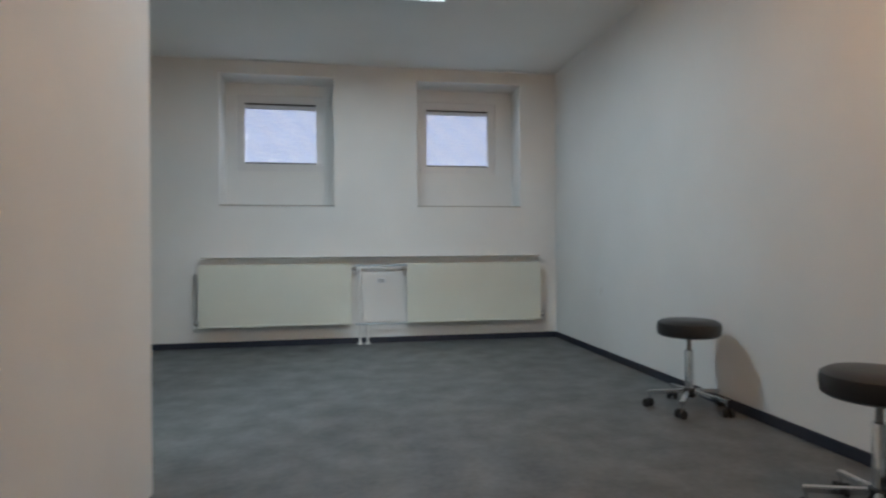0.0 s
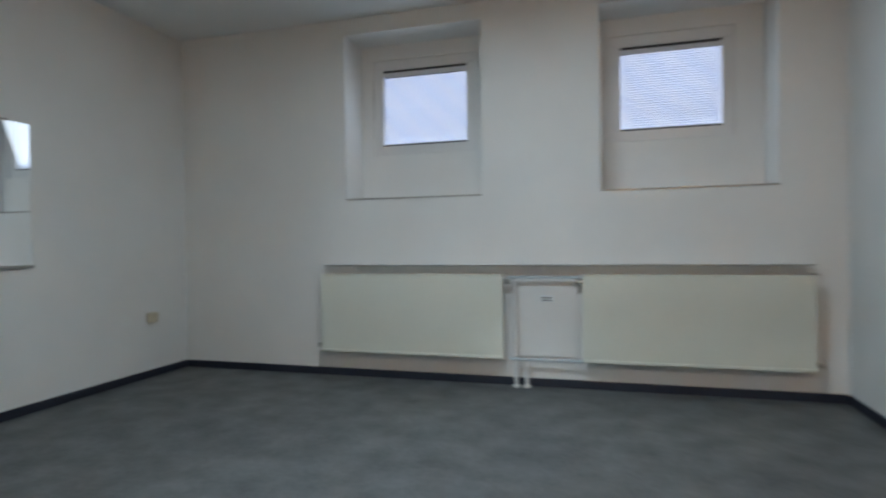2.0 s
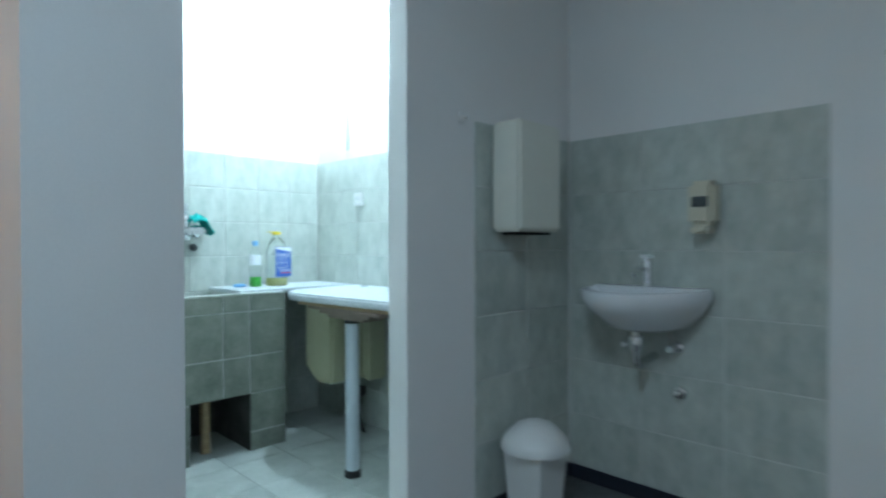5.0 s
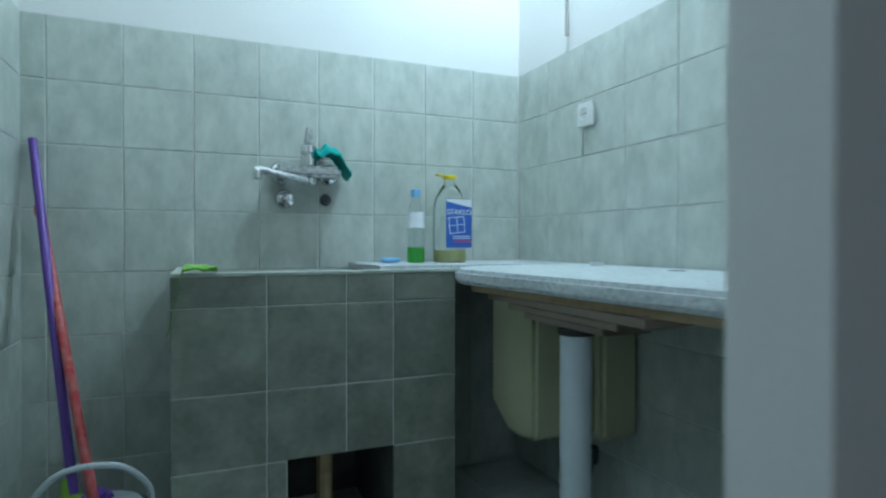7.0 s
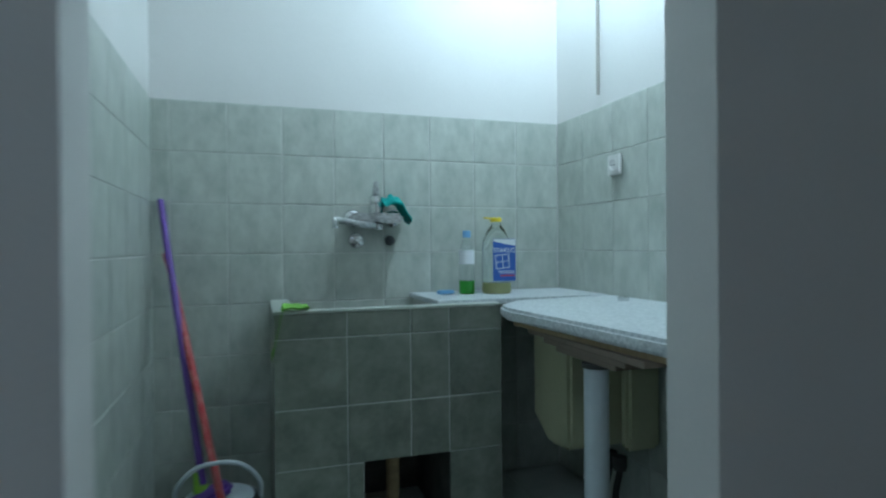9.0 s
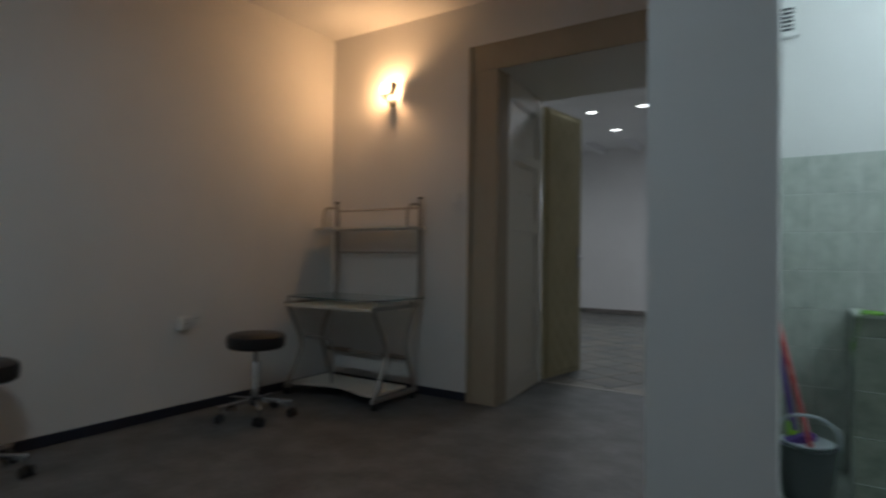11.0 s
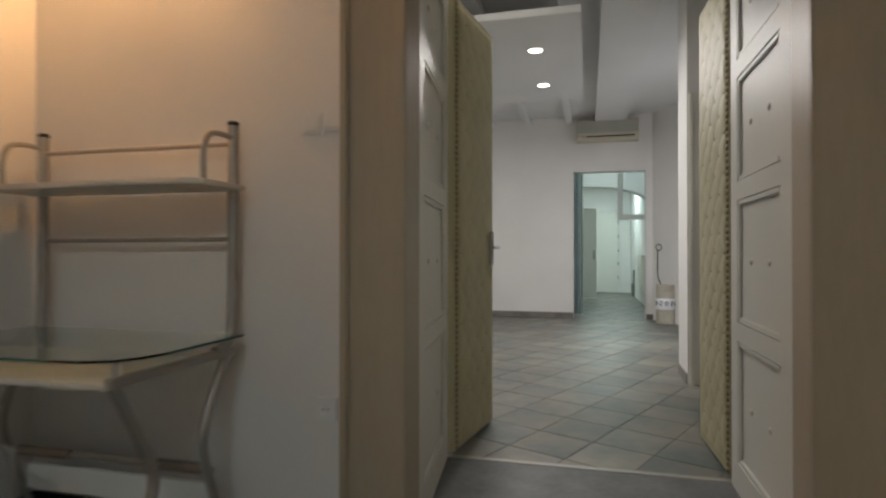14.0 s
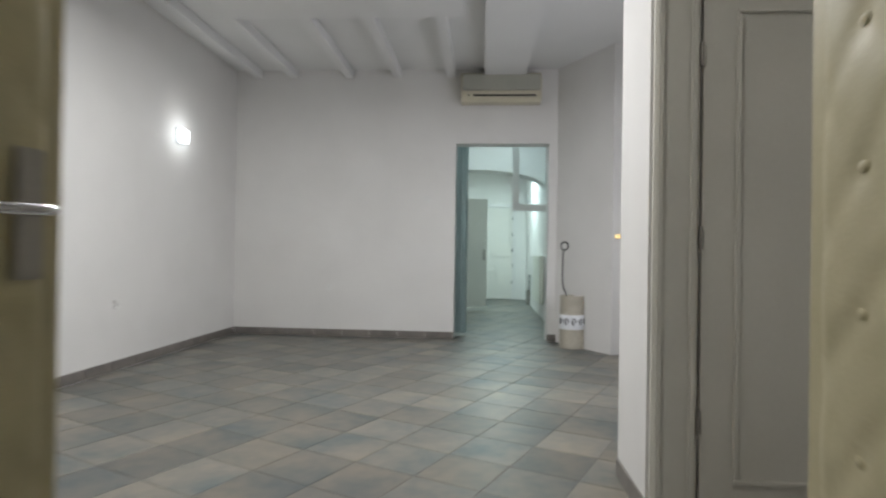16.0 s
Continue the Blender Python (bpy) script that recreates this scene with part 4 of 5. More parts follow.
for k in range(6):
    o = new("slat", sl)
    o.parent, o.matrix_basis = fan, pose(0, 0, -0.055 + 0.022 * k)
wl = thing("washroom_lamp", "lit round wall lamp above the tiles", "lamp", pose(-2.725, 2.15, 2.62))
part("base", lathe([(0.07, 0), (0.07, 0.02), (0.05, 0.03)], 24, pose(0, 0, 0, 0, 90)), PLASTIC, wl, smooth=True)
part("globe", lathe([(0.04, 0.03), (0.085, 0.07), (0.09, 0.11), (0.06, 0.17), (0.0, 0.185)], 26, pose(0, 0, 0, 0, 90)), COOL, wl, "glowing white globe", True)
hc = thing("hanging_cable", "twisted grey cable hanging above the tiles", "cable", pose(-2.715, 1.83, 1.66))
part("cable", tube(curve([(0.0, 0.0, 1.27), (0.012, 0.004, 0.8), (0.008, -0.003, 0.3), (0.01, 0.0, 0.0)]), 0.007, 8), STEEL, hc, smooth=True)

# ---- double doorway in the thick wall ----
dc = thing("door_casing", "tan painted wide door casing", "door casing", pose(0, S, 0), kind="structure")
for s, x0, x1 in ((1, 0.632, 0.868), (-1, -0.85, -0.60)):
    part("jamb_board", solid((x0, x1, 0.0, 0.022, 0.0, 2.41), bevel=0.004), BROWN, dc)
    part("outer_bead", solid((x1 - 0.03 if s > 0 else x0, x1 if s > 0 else x0 + 0.03, 0.0225, 0.04, 0.0, 2.60), bevel=0.006), BROWN, dc)
for x0, x1 in ((0.6325, 0.66), (-0.63, -0.6005)):
    part("return_board", solid((x0, x1, -0.15, -0.001, 0.0, 2.41)), BROWN, dc)
part("head_board", solid((-0.85, 0.868, 0.0, 0.022, 2.4105, 2.605), bevel=0.004), BROWN, dc)


def lining(length, height, flip):
    """A panelled reveal lining: boards framing sunken panels, studs on them. Runs along +y, faces -x (flip: +x)."""
    ln = thing("reveal_lining", "white gloss painted panelled door lining with small studs", "door lining", kind="structure")
    s = -1 if flip else 1
    rails = [0.0, 0.13, 0.66, 0.74, 1.27, 1.35, 1.80, 1.88, 2.26, height]
    boxes = [(0, s * 0.03, 0, 0.11, 0, height), (0, s * 0.03, length - 0.11, length, 0, height)]
    boxes += [(0, s * 0.03, 0.11, length - 0.11, rails[i], rails[i + 1]) for i in range(0, len(rails), 2)]
    for k, bx in enumerate(boxes):
        part("stile" if k < 2 else "rail", solid(bx), WHITEGLOSS, ln)
    for i in range(1, len(rails) - 1, 2):
        z0, z1 = rails[i], rails[i + 1]
        part("panel", solid((s * 0.014, s * 0.030, 0.11, length - 0.11, z0, z1)), WHITEGLOSS, ln)
        part("moulding", solid((s * 0.002, s * 0.0138, 0.111, 0.135, z0 + 0.001, z1 - 0.001), (s * 0.002, s * 0.0138, length - 0.135, length - 0.111, z0 + 0.001, z1 - 0.001),
             (s * 0.002, s * 0.0138, 0.135, length - 0.135, z0 + 0.001, z0 + 0.025), (s * 0.002, s * 0.0138, 0.135, length - 0.135, z1 - 0.025, z1 - 0.001), bevel=0.004), WHITEGLOSS, ln)
        for y in (0.28, length - 0.28):
            part("stud", lathe([(0.013, 0), (0.013, 0.004), (0.006, 0.008)], 12, pose(s * 0.0138, y, (z0 + z1) / 2, 0, -90 * s)), WHITEGLOSS, ln)
    return ln


LA = math.degrees(math.atan2(0.11, 0.98))
l1 = lining(0.81, 2.41, False)
l1.matrix_basis = pose(0.632, S - 0.1505, 0, 0, 0, 180 + LA) @ Matrix.Diagonal((-1, 1, 1, 1))
l2 = lining(0.80, 2.41, True)
l2.matrix_basis = pose(-0.601, S - 0.1505, 0, 0, 0, 180) @ Matrix.Diagonal((-1, 1, 1, 1))
hl = thing("head_lining", "white gloss lining over the doorway", "door lining", pose(0, 0, 0), kind="structure")
part("board", solid((-0.63, 0.77, 0.42, S - 0.001, 2.412, 2.44)), WHITEGLOSS, hl)
tz = thing("threshold", "worn strip between vinyl and tiles", "threshold", pose(0, 0, 0), kind="structure")
part("strip", solid((-0.64, 0.78, 0.385, 0.425, -0.004, 0.003), bevel=0.001), STEEL, tz)


def quilted_leaf(w, h, label):
    """A door leaf along +x from its hinge, upholstered on both faces."""
    d = thing("quilted_door", label, "door")
    part("core", solid((0, w, -0.02, 0.02, 0.012, h), bevel=0.004), LEATHER, d)
    px, pz = 0.16, 0.19
    for s in (-1, 1):
        bm = bmesh.new()
        nx, nz = 40, 150
        m0 = 0.035
        rows = []
        for j in range(nz + 1):
            row = []
            for i in range(nx + 1):
                x, z = m0 + (w - 2 * m0) * i / nx, 0.04 + (h - 0.07) * j / nz
                u, v = x / px, z / pz
                a, b = (u + v) % 1, (u - v) % 1
                crease = min(a, 1 - a, b, 1 - b)
                near = math.hypot(min(a, 1 - a), min(b, 1 - b))
                y = 0.026 + 0.0045 * min(1, crease * 4) ** 0.7 - 0.006 * max(0, 1 - near * 4)
                edge = min(i, nx - i, j, nz - j)
                y = 0.021 if edge == 0 else y
                row.append(bm.verts.new((x, s * (y + 0.002 * noise.noise(Vector((x * 14, z * 14, s)))), z)))
            rows.append(row)
        for a, b in zip(rows, rows[1:]):
            for i in range(nx):
                bm.faces.new((a[i], a[i + 1], b[i + 1], b[i]))
        pad = part("quilted_pad", bm, LEATHER, d, "tufted cream leatherette padding", True)
        me = mesh_of("button", lathe([(0.009, 0), (0.008, 0.004), (0.003, 0.006)], 10, pose(0, 0, 0, -90 * s)), LEATHER, True)
        k = 0
        for j in range(1, int(h / pz * 2)):
            for i in range(0, int(w / px * 2) + 1):
                if (i + j) % 2 == 0 and 0.06 < i * px / 2 < w - 0.06 and 0.1 < j * pz / 2 < h - 0.08:
                    o = new("button", me)
                    o.parent, o.matrix_basis = pad, pose(i * px / 2, s * 0.021, j * pz / 2)
        for x in (0.018,):
            bm = bmesh.new()
            for j in range(int(h / 0.03)):
                bmesh.ops.create_icosphere(bm, subdivisions=1, radius=0.014, matrix=Matrix.LocRotScale((x, s * 0.022, 0.03 + 0.03 * j), None, (1, 0.7, 1.0)))
            tagged(part("braid_edge", bm, BRAID, d, "braided tan edging", True), kind="stuff")
    return d


dl = quilted_leaf(0.62, 2.38, "open door leaf quilted in cream leatherette with handle")
dl.matrix_basis = pose(0.715, 0.375, 0, 0, 0, -99)
for s in (1, -1):
    pl = part("handle_plate", solid((0.52, 0.565, s * 0.036, s * 0.046, 0.97, 1.17), bevel=0.003), STEEL, dl, "worn metal handle plate")
    part("lever", tube(curve([(0.545, s * 0.046, 1.075), (0.545, s * 0.075, 1.075), (0.53, s * 0.088, 1.075), (0.43, s * 0.09, 1.072)]), 0.009), CHROME, pl, smooth=True)
dr = quilted_leaf(0.60, 2.38, "open door leaf quilted in cream leatherette")
dr.matrix_basis = pose(-0.625, 0.375, 0, 0, 0, -88)

# ---- second room ----
sp = thing("dropped_ceiling_panel", "smooth white dropped ceiling panel with spotlights", "ceiling panel", pose(0, 0, 0), kind="structure")
part("panel", solid((0.08, 2.05, -3.95, -1.35, 2.94, 3.0), bevel=0.004), CEIL, sp)
for bx in (0.32, 0.97, 1.55, 2.24, 2.68):
    bmn = thing("ceiling_beam", "slim white ceiling beam", "beam", pose(bx, 0, BTOP), kind="structure")
    part("board", solid((-0.05, 0.05, BS, 0.40, -0.10, 0), bevel=0.004), CEIL, bmn)
bb = thing("boxed_beam", "wide boxed white ceiling beam above the air conditioner", "beam", pose(0, 0, BTOP), kind="structure")
part("box", solid((-0.56, -0.08, BS, 0.40, -0.13, 0), bevel=0.006), CEIL, bb)
for sx, sy in ((0.50, -2.12), (1.14, -2.12), (1.16, -3.26), (0.51, -3.26)):
    s = thing("spotlight", "small lit recessed ceiling spotlight", "spotlight", pose(sx, sy, 2.9395), group="recessed ceiling spotlights")
    part("ring", lathe([(0.085, 0), (0.085, -0.006), (0.068, -0.010), (0.066, 0)], 28), PLASTIC, s, smooth=True)
    part("lens", lathe([(0.064, -0.001), (0.064, -0.006)], 24), SPOT, s, "glowing round lens")
s = thing("spotlight", "small lit recessed ceiling spotlight in the lobby", "spotlight", pose(0.65, -0.25, BTOP), group="recessed ceiling spotlights")
part("ring", lathe([(0.085, 0), (0.085, -0.006), (0.068, -0.010), (0.066, 0)], 28), PLASTIC, s, smooth=True)
part("lens", lathe([(0.064, -0.001), (0.064, -0.006)], 24), SPOT, s, "glowing round lens")
ac = thing("air_conditioner", "cream split air conditioner above the passage", "air conditioner", pose(-0.27, BS, 2.79))
part("body", outline([(0.0, 0.0), (0.16, 0.0), (0.20, 0.06), (0.20, 0.26), (0.17, 0.335), (0.0, 0.335)], -0.465, 0.465, 0.008, m=Matrix(((0, 0, 1, 0), (1, 0, 0, 0), (0, 1, 0, 0), (0, 0, 0, 1)))), BEIGE, ac)
part("front_panel", solid((-0.45, 0.45, 0.201, 0.212, 0.12, 0.31), bevel=0.006), ACGREY, ac, "grey-beige front cover")
part("outlet", solid((-0.40, 0.32, 0.2005, 0.206, 0.055, 0.075)), DARK, ac, "dark air outlet slot")
part("flap", solid((-0.41, 0.33, 0.201, 0.214, 0.028, 0.05), bevel=0.003), BEIGE, ac)
part("display", solid((0.36, 0.38, 0.2005, 0.207, 0.06, 0.075)), BUCKET, ac)
wb = thing("wall_light", "small glowing square wall lamp", "lamp", pose(BE, -4.82, 2.15))
part("back_plate", solid((-0.02, 0, -0.06, 0.06, -0.08, 0.08), bevel=0.004), PLASTIC, wb)
part("shade", solid((-0.07, -0.021, -0.065, 0.065, -0.07, 0.07), bevel=0.015), COOL, wb, "glowing white glass shade")
yb = thing("junction_box", "small yellowed box high on the angled wall", "box", pose(-1.29, -5.82, 2.82, 0, 0, -60))
part("cover", solid((-0.06, 0.06, 0, 0.03, -0.06, 0.06), bevel=0.005), BEIGE, yb)
pv = thing("umbrella_stand", "cream ceramic cylinder stand with a scroll band", "umbrella stand", pose(-1.08, -5.74, 0))
part("cylinder", lathe([(0.125, 0.0), (0.132, 0.006), (0.130, 0.56), (0.132, 0.575), (0.118, 0.575), (0.116, 0.02)], 32), CEMENT, pv, smooth=True)
part("band", lathe([(0.1315, 0.21), (0.1335, 0.213), (0.1335, 0.367), (0.1315, 0.37)], 32), INK, pv, "white painted band", True)
for k in range(5):
    a = math.radians(20 + 35 * k)
    pts = [(0.136 * math.cos(a + 0.2 * r * math.cos(q) / 1), 0.136 * math.sin(a + 0.2 * r * math.cos(q)), 0.29 + 0.05 * r * math.sin(q)) for q, r in ((0.5 * i, 1 - 0.06 * i) for i in range(14))]
    part("scroll", tube(pts, 0.005, 6), BUCKET, pv, "dark painted scroll")
rod = thing("iron_rod", "thin black iron rod with a ring top in the stand", "rod", pose(-1.08, -5.74, 0.022))
part("rod", tube(curve([(0.0, 0.0, 0.0), (0.05, 0.0, 0.50), (0.105, 0.0, 0.68), (0.105, 0.0, 0.98), (0.10, 0.0, 1.06)]), 0.007, 8), RUBBER, rod, smooth=True)
part("ring", tube([(0.09 + 0.04 * math.cos(q), 0.0, 1.10 + 0.045 * math.sin(q)) for q in (2 * math.pi * i / 16 for i in range(17))], 0.008, 8), RUBBER, rod, smooth=True)
bs = thing("wall_bracket", "short brass bracket on the white frame", "bracket", pose(-1.53, -5.36, 1.2))
part("bar", solid((-0.02, 0.10, -0.02, 0.02, 0, 0.045), bevel=0.006), BRASS, bs)
wf = thing("bay_frame", "tall white window bay frame", "frame", pose(-1.55, -5.40, 0), kind="structure")
part("post", solid((-0.14, 0.0, -0.06, 0.06, 0, 3.2), bevel=0.006), WHITEGLOSS, wf)
dw = thing("side_door", "white panelled door in a moulded casing", "door", pose(-0.745, -1.60, 0), kind="structure")
part("casing", solid((-0.17, 0.0, 0.0, 0.03, 0, 2.3), (-1.05, -0.1705, 0.0, 0.03, 2.1, 2.3), bevel=0.006), TRIM, dw)
part("casing_bead", solid((-0.035, -0.005, 0.0305, 0.045, 0, 2.3), (-0.16, -0.13, 0.0305, 0.045, 0, 2.12), bevel=0.006), TRIM, dw)
lf = part("leaf", solid((-1.0, -0.182, 0.0, 0.022, 0.008, 2.095), bevel=0.003), TRIM, dw)
part("moulding", solid((-0.93, -0.30, 0.0225, 0.034, 0.16, 0.185), (-0.325, -0.30, 0.0225, 0.034, 0.185, 1.95), (-0.93, -0.905, 0.0225, 0.034, 0.185, 1.95), (-0.93, -0.30, 0.0225, 0.034, 1.95, 1.975), bevel=0.005), TRIM, lf)
for z in (0.35, 1.05, 1.75):
    part("hinge", lathe([(0.008, 0), (0.008, 0.09)], 10, pose(-0.176, 0.03, z)), STEEL, dw)

# ---- passage beyond ----
cu = thing("curtain", "grey-green floor-length curtain at the passage edge", "curtain", pose(0.21, -6.50, 0))
bm = bmesh.new()
cols = []
for i in range(41):
    x, y = 0.16 - 0.26 * i / 40, 0.035 * math.sin(i * 1.1) + 0.01 * math.sin(i * 2.7)
    cols.append([bm.verts.new((x, y * (1.0 - 0.3 * k / 6), 0.03 + 2.36 * k / 6)) for k in range(7)])
for a, b in zip(cols, cols[1:]):
    for k in range(6):
        bm.faces.new((a[k], b[k], b[k + 1], a[k + 1]))
bmesh.ops.solidify(bm, geom=bm.faces[:], thickness=0.004)
part("drape", bm, CURTAIN, cu, smooth=True)
part("rail", tube([(0.35, 0, 2.40), (-1.2, 0, 2.40)], 0.012), PLASTIC, cu, smooth=True)
pd = thing("passage_door", "plain pale door standing half open", "door", pose(0.62, -9.6, 0, 0, 0, 195))
part("leaf", solid((0, 0.80, -0.02, 0.02, 0.06, 2.02), bevel=0.003), WHITEGLOSS, pd)
part("lever", tube(curve([(0.74, 0.02, 1.0), (0.74, 0.06, 1.0), (0.64, 0.065, 1.0)]), 0.009), CHROME, pd, smooth=True)
part("lever_plate", solid((0.72, 0.76, -0.026, -0.0205, 0.9, 1.1)), STEEL, pd)
ed = thing("entrance_door", "white panelled door at the passage end", "door", pose(-0.32, -12.4, 0))
part("leaf", solid((-0.42, 0.42, 0.0, 0.03, 0.01, 2.08), bevel=0.004), WHITEGLOSS, ed)
for z0, z1 in ((0.15, 0.8), (0.95, 1.3), (1.45, 1.95)):
    for x0 in (-0.34, 0.04):
        part("raised_panel", solid((x0, x0 + 0.30, 0.0305, 0.042, z0, z1), bevel=0.008), WHITEGLOSS, ed)
part("frame", solid((-0.50, -0.425, 0, 0.05, 0, 2.16), (0.425, 0.50, 0, 0.05, 0, 2.16), (-0.425, 0.425, 0, 0.05, 2.085, 2.16), bevel=0.004), PVC, ed)
for k in range(5):
    part("hinge", solid((-0.428, -0.412, 0.031, 0.055, 0.35 + 0.36 * k, 0.43 + 0.36 * k)), RUBBER, ed, "dark hinge")
gp = thing("glazed_screen", "hanging pale framed glass screen in the passage", "glass screen", pose(-0.62, -7.25, 1.62))
part("frame", solid((-0.43, 0.14, -0.02, 0.02, 0, 0.09), (0.05, 0.14, -0.02, 0.02, 0.09, 1.4), (-0.43, 0.05, -0.02, 0.02, 1.3, 1.4), bevel=0.004), PVC, gp)
part("pane", solid((-0.43, 0.05, -0.003, 0.003, 0.09, 1.3)), PANE, gp).visible_shadow = False
ar = bmesh.new()
pts = [(1.2, 3.0), (1.2, 2.06)] + [(0.08 + 1.12 * math.cos(q), 2.06 + 0.28 * math.sin(q)) for q in (math.pi * i / 18 for i in range(19))][1:-1] + [(-1.04, 2.06), (-1.04, 3.0)]
f = ar.faces.new([ar.verts.new((x, -8.3, z)) for x, z in pts])
ex = bmesh.ops.extrude_face_region(ar, geom=[f])
bmesh.ops.translate(ar, verts=[v for v in ex["geom"] if isinstance(v, bmesh.types.BMVert)], vec=(0, -0.4, 0))
structure("wall_arch", ar, PAINT, "white shallow arch across the passage", "arch")
el = thing("electric_niche", "dark square niche low in the passage wall", "niche", pose(-1.05, -11.2, 0.30))
part("hollow", solid((0.0, 0.02, -0.15, 0.15, 0, 0.32)), BUCKET, el)
part("shelf", solid((0.0, 0.06, -0.15, 0.15, -0.30, -0.001)), SKIRT, el)
rp = thing("passage_radiator", "pale flat radiator panel on the passage wall", "radiator", pose(-1.05, -8.9, 0.25))
part("panel", solid((0.02, 0.08, -0.6, 0.6, 0, 0.75), bevel=0.008), ENAMEL, rp)
part("bracket", solid((0.0, 0.02, -0.3, 0.3, 0.2, 0.5)), ENAMEL, rp)
pl2 = thing("passage_lamp", "lit square passage ceiling lamp", "lamp", pose(-0.3, -7.4, 3.0))
part("diffuser", solid((-0.2, 0.2, -0.2, 0.2, -0.06, 0), bevel=0.02), COOL, pl2, "glowing diffuser")

# ---- pieces: tiles of walls and floors ----
TILES = {}


def piece(name, w, h, mat, parent, m, t=0.006):
    """One tile: w along x, h along z, its face towards +y."""
    key = (name, round(w, 4), round(h, 4), mat.name)
    if key not in TILES:
        a, b, c = w / 2 - 0.0016, h / 2 - 0.0016, 0.002
        bm = bmesh.new()
        lo = [bm.verts.new(p) for p in ((-a, 0, -b), (a, 0, -b), (a, 0, b), (-a, 0, b))]
        mid = [bm.verts.new(p) for p in ((-a, t * 0.6, -b), (a, t * 0.6, -b), (a, t * 0.6, b), (-a, t * 0.6, b))]
        hi = [bm.verts.new(p) for p in ((-a + c, t, -b + c), (a - c, t, -b + c), (a - c, t, b - c), (-a + c, t, b - c))]
        for p, q in ((lo, mid), (mid, hi)):
            for i in range(4):
                bm.faces.new((p[i], p[(i + 1) % 4], q[(i + 1) % 4], q[i]))
        bm.faces.new(hi)
        TILES[key] = mesh_of(name, bm, mat)
    ob = new(name, TILES[key])
    ob.parent, ob.matrix_basis = parent, m
    return ob


def edges(a, b, step, start):
    out = [a] + [start + step * k for k in range(-60, 60) if a + 0.012 < start + step * k < b - 0.012] + [b]
    return out


def tiled(name, parent_label, axis, at, turn, cols, rows, mat, skip=()):
    """A tiled wall face; cols along the wall, rows up."""
    w = thing(name, parent_label, "wall tiles", kind="structure")
    lo, hi = min(cols), max(cols)
    d = 0.0035
    s = 1 if turn in (0, -90) else -1
    if axis == "y":
        part("grout_bed", solid((lo, hi, at, at + s * d, rows[0], rows[-1])), GROUT, w)
    else:
        part("grout_bed", solid((at, at + s * d, lo, hi, rows[0], rows[-1])), GROUT, w)
    for c0, c1 in zip(cols, cols[1:]):
        for r0, r1 in zip(rows, rows[1:]):
            c, r = (c0 + c1) / 2, (r0 + r1) / 2
            if any(k[0] < c < k[1] and k[2] < r < k[3] for k in skip):
                continue
            m = pose(c, at, r, 0, 0, turn) if axis == "y" else pose(at, c, r, 0, 0, turn)
            piece("tile", c1 - c0, r1 - r0, mat, w, m)
    return w


rows = [0.0] + [1.612 - 0.2 * k for k in range(7, -1, -1)]
tiled("wall_tiles_south", "pale grey-green glazed wall tiles in the washroom", "y", 1.46, 0, edges(-2.718, -0.97, 0.209, -1.249), rows, TILE)
tiled("wall_tiles_west", "pale grey-green glazed wall tiles in the washroom", "x", -2.725, -90, edges(1.467, 3.18, 0.2185, 1.690), rows, TILE)
tiled("wall_tiles_east", "pale grey-green glazed wall tiles in the washroom", "x", -0.97, 90, edges(1.467, 3.18, 0.2185, 1.690), rows, TILE)
r2 = [0.062] + [1.557 - 0.252 * k for k in range(5, -1, -1)]
tiled("splash_tiles", "grey-green splashback tiles behind the wash basin", "x", W, -90, edges(3.287, 4.31, 0.335, 4.31), r2, TILE)
tiled("splash_tiles_return", "grey-green splashback tiles beside the towel dispenser", "y", 3.28, 0, edges(-2.922, -2.27, 0.335, -2.27), r2, TILE)

tubcols = [-2.212, -2.008, -1.866, -1.644, -1.403]
tubrows = [0.0, 0.10, 0.30, 0.50, 0.733, 0.819]
for c0, c1 in zip(tubcols, tubcols[1:]):
    for r0, r1 in zip(tubrows, tubrows[1:]):
        if r1 < 0.36 and -1.99 < (c0 + c1) / 2 < -1.66:
            continue
        piece("tile", c1 - c0, r1 - r0, TUBTILE, tub, pose((c0 + c1) / 2, 1.94, (r0 + r1) / 2, 0, 0, 0))
for r0, r1 in zip(tubrows[:2], tubrows[1:3]):
    piece("tile", 0.054, r1 - r0, TUBTILE, tub, pose(-1.671, 1.94, (r0 + r1) / 2))
for r0, r1 in zip(tubrows, tubrows[1:]):
    for y0, y1 in ((1.475, 1.70), (1.70, 1.94)):
        piece("tile", y1 - y0, r1 - r0, TUBTILE, tub, pose(-1.411, (y0 + y1) / 2, (r0 + r1) / 2, 0, 0, -90))
        piece("tile", y1 - y0, r1 - r0, TUBTILE, tub, pose(-2.205, (y0 + y1) / 2, (r0 + r1) / 2, 0, 0, 90))

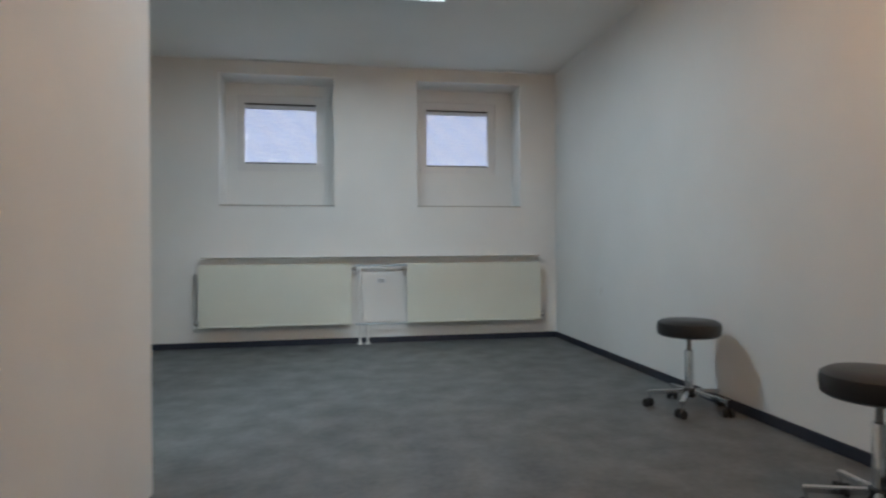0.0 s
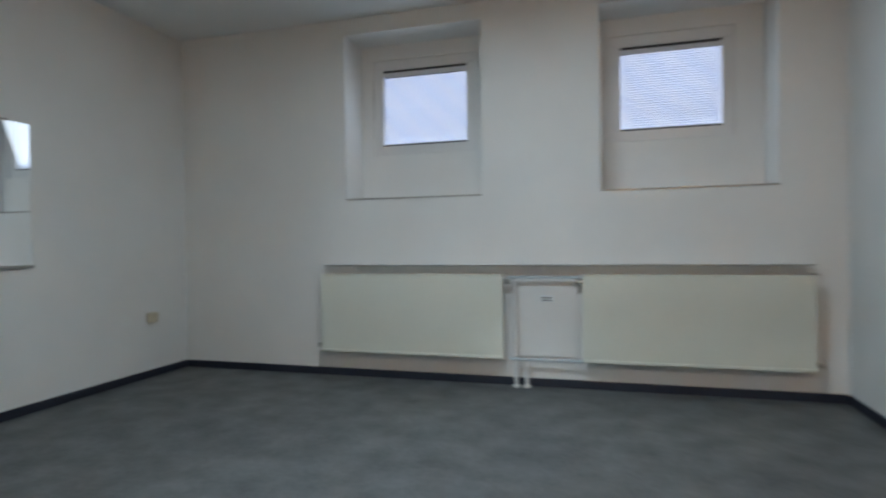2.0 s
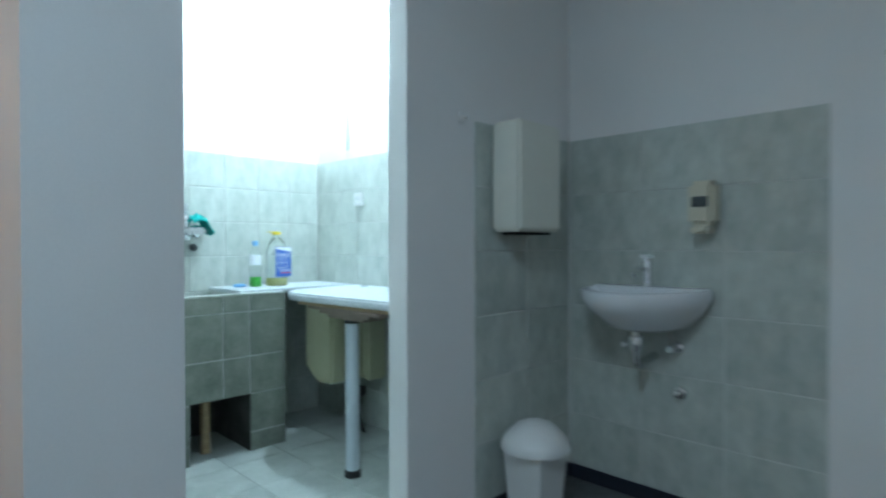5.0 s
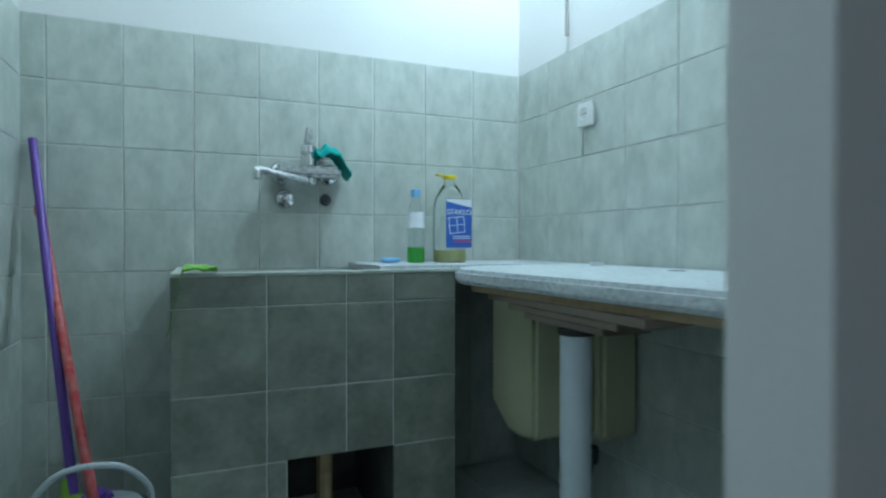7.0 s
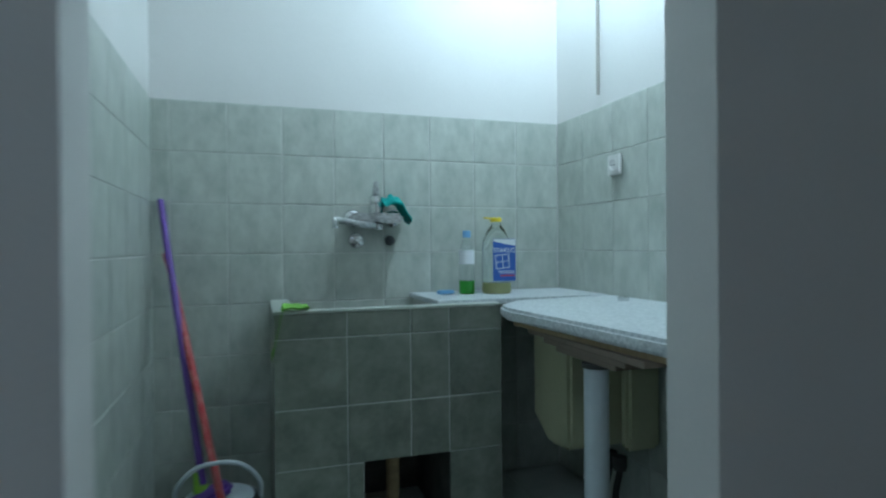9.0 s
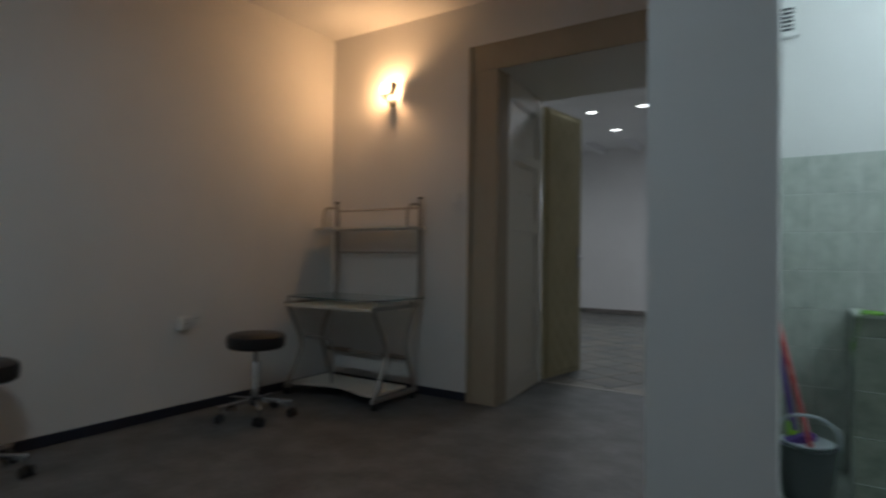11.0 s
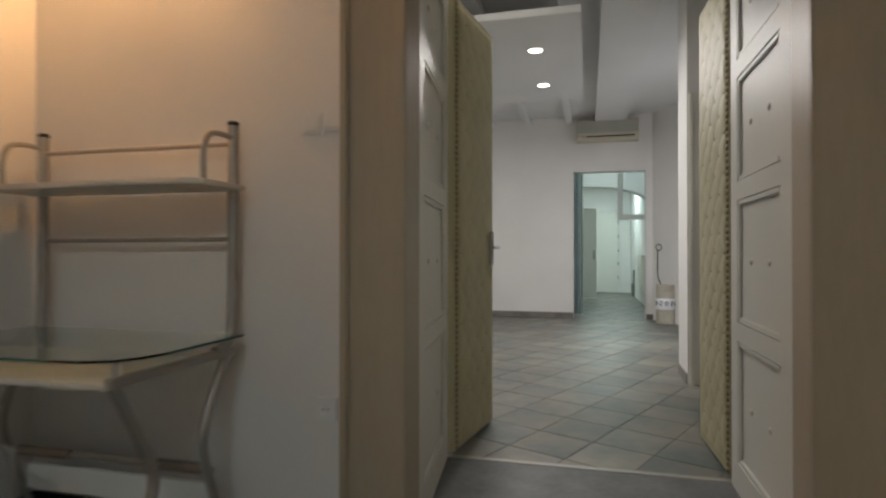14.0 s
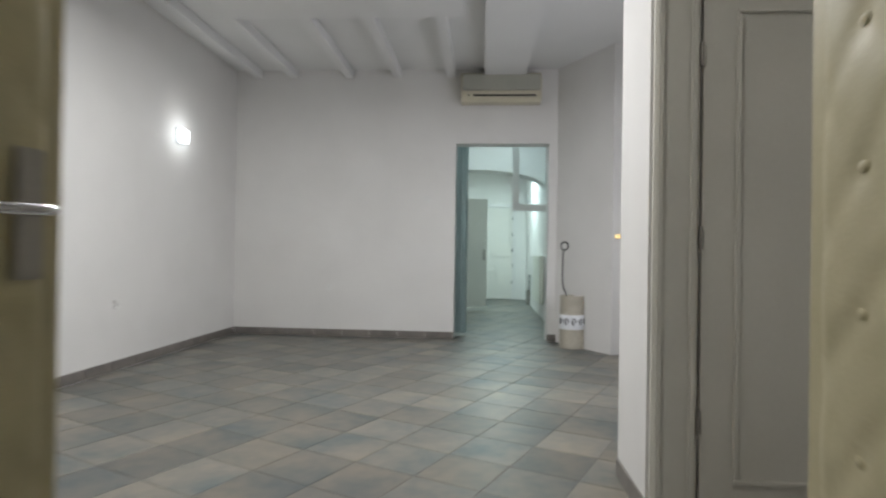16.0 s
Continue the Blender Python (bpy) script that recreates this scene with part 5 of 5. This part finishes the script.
for i in range(6):
    for j in range(6):
        x0, y0 = -2.725 + 0.295 * i, 1.467 + 0.303 * j
        x1, y1 = min(x0 + 0.295, -0.97), min(y0 + 0.303, 3.28)
        if x1 - x0 > 0.03 and y1 - y0 > 0.03:
            piece("floor_tile", x1 - x0, y1 - y0, WASHFLOOR, washroom_floor, pose((x0 + x1) / 2, (y0 + y1) / 2, -0.004, 90) @ Matrix.Diagonal((1, 1, -1, 1)), 0.004)

SIZE, ANGLE = 0.335, -25
far = bmesh.new()
for i in range(-40, 40):
    for j in range(-40, 40):
        c = pose(0, 0, 0, 0, 0, ANGLE) @ Vector(((i + 0.5) * SIZE, (j + 0.5) * SIZE, 0))
        if not (-2.5 < c.x < 3.0 and -12.3 < c.y < 0.62):
            continue
        m = Matrix.Translation((c.x, c.y, -0.004)) @ pose(0, 0, 0, 0, 0, ANGLE)
        if c.y > -6.0 and -1.7 < c.x:
            piece("floor_tile", SIZE - 0.003, SIZE - 0.003, SLATE, room_floor, m @ pose(0, 0, 0, 90) @ Matrix.Diagonal((1, 1, -1, 1)), 0.003)
        else:
            a = SIZE / 2 - 0.003
            for k in range(1):
                vs = [far.verts.new(m @ Vector((x, y, z))) for z in (0, 0.003) for x, y in ((-a, -a), (a, -a), (a, a), (-a, a))]
                far.faces.new(vs[4:])
                for q in range(4):
                    far.faces.new((vs[q], vs[(q + 1) % 4], vs[4 + (q + 1) % 4], vs[4 + q]))
tagged(part("far_floor_tiles", far, SLATE, room_floor), kind="stuff")


def skirting(x0, y0, x1, y1, turn, label="grey tile skirting along the wall"):
    s = thing("skirting", label, "skirting", kind="structure")
    n = max(1, round(math.hypot(x1 - x0, y1 - y0) / 0.33))
    for k in range(n):
        f = (k + 0.5) / n
        piece("skirting_tile", math.hypot(x1 - x0, y1 - y0) / n, 0.085, SKIRT, s, pose(x0 + (x1 - x0) * f, y0 + (y1 - y0) * f, 0.043, 0, 0, turn), 0.009)


skirting(0.25, BS, BE - 0.01, BS, 0)
skirting(-1.12, BS, -0.85, BS, 0)
skirting(BE, BS + 0.01, BE, 0.39, 90)
skirting(-1.12 - 0.02, BS + 0.03, -1.54, -5.43, -60)
skirting(-0.735, -2.05, -0.735, -1.61, -90)
skirting(-0.85, BS - 0.21, -0.85, BS - 0.01, 90)
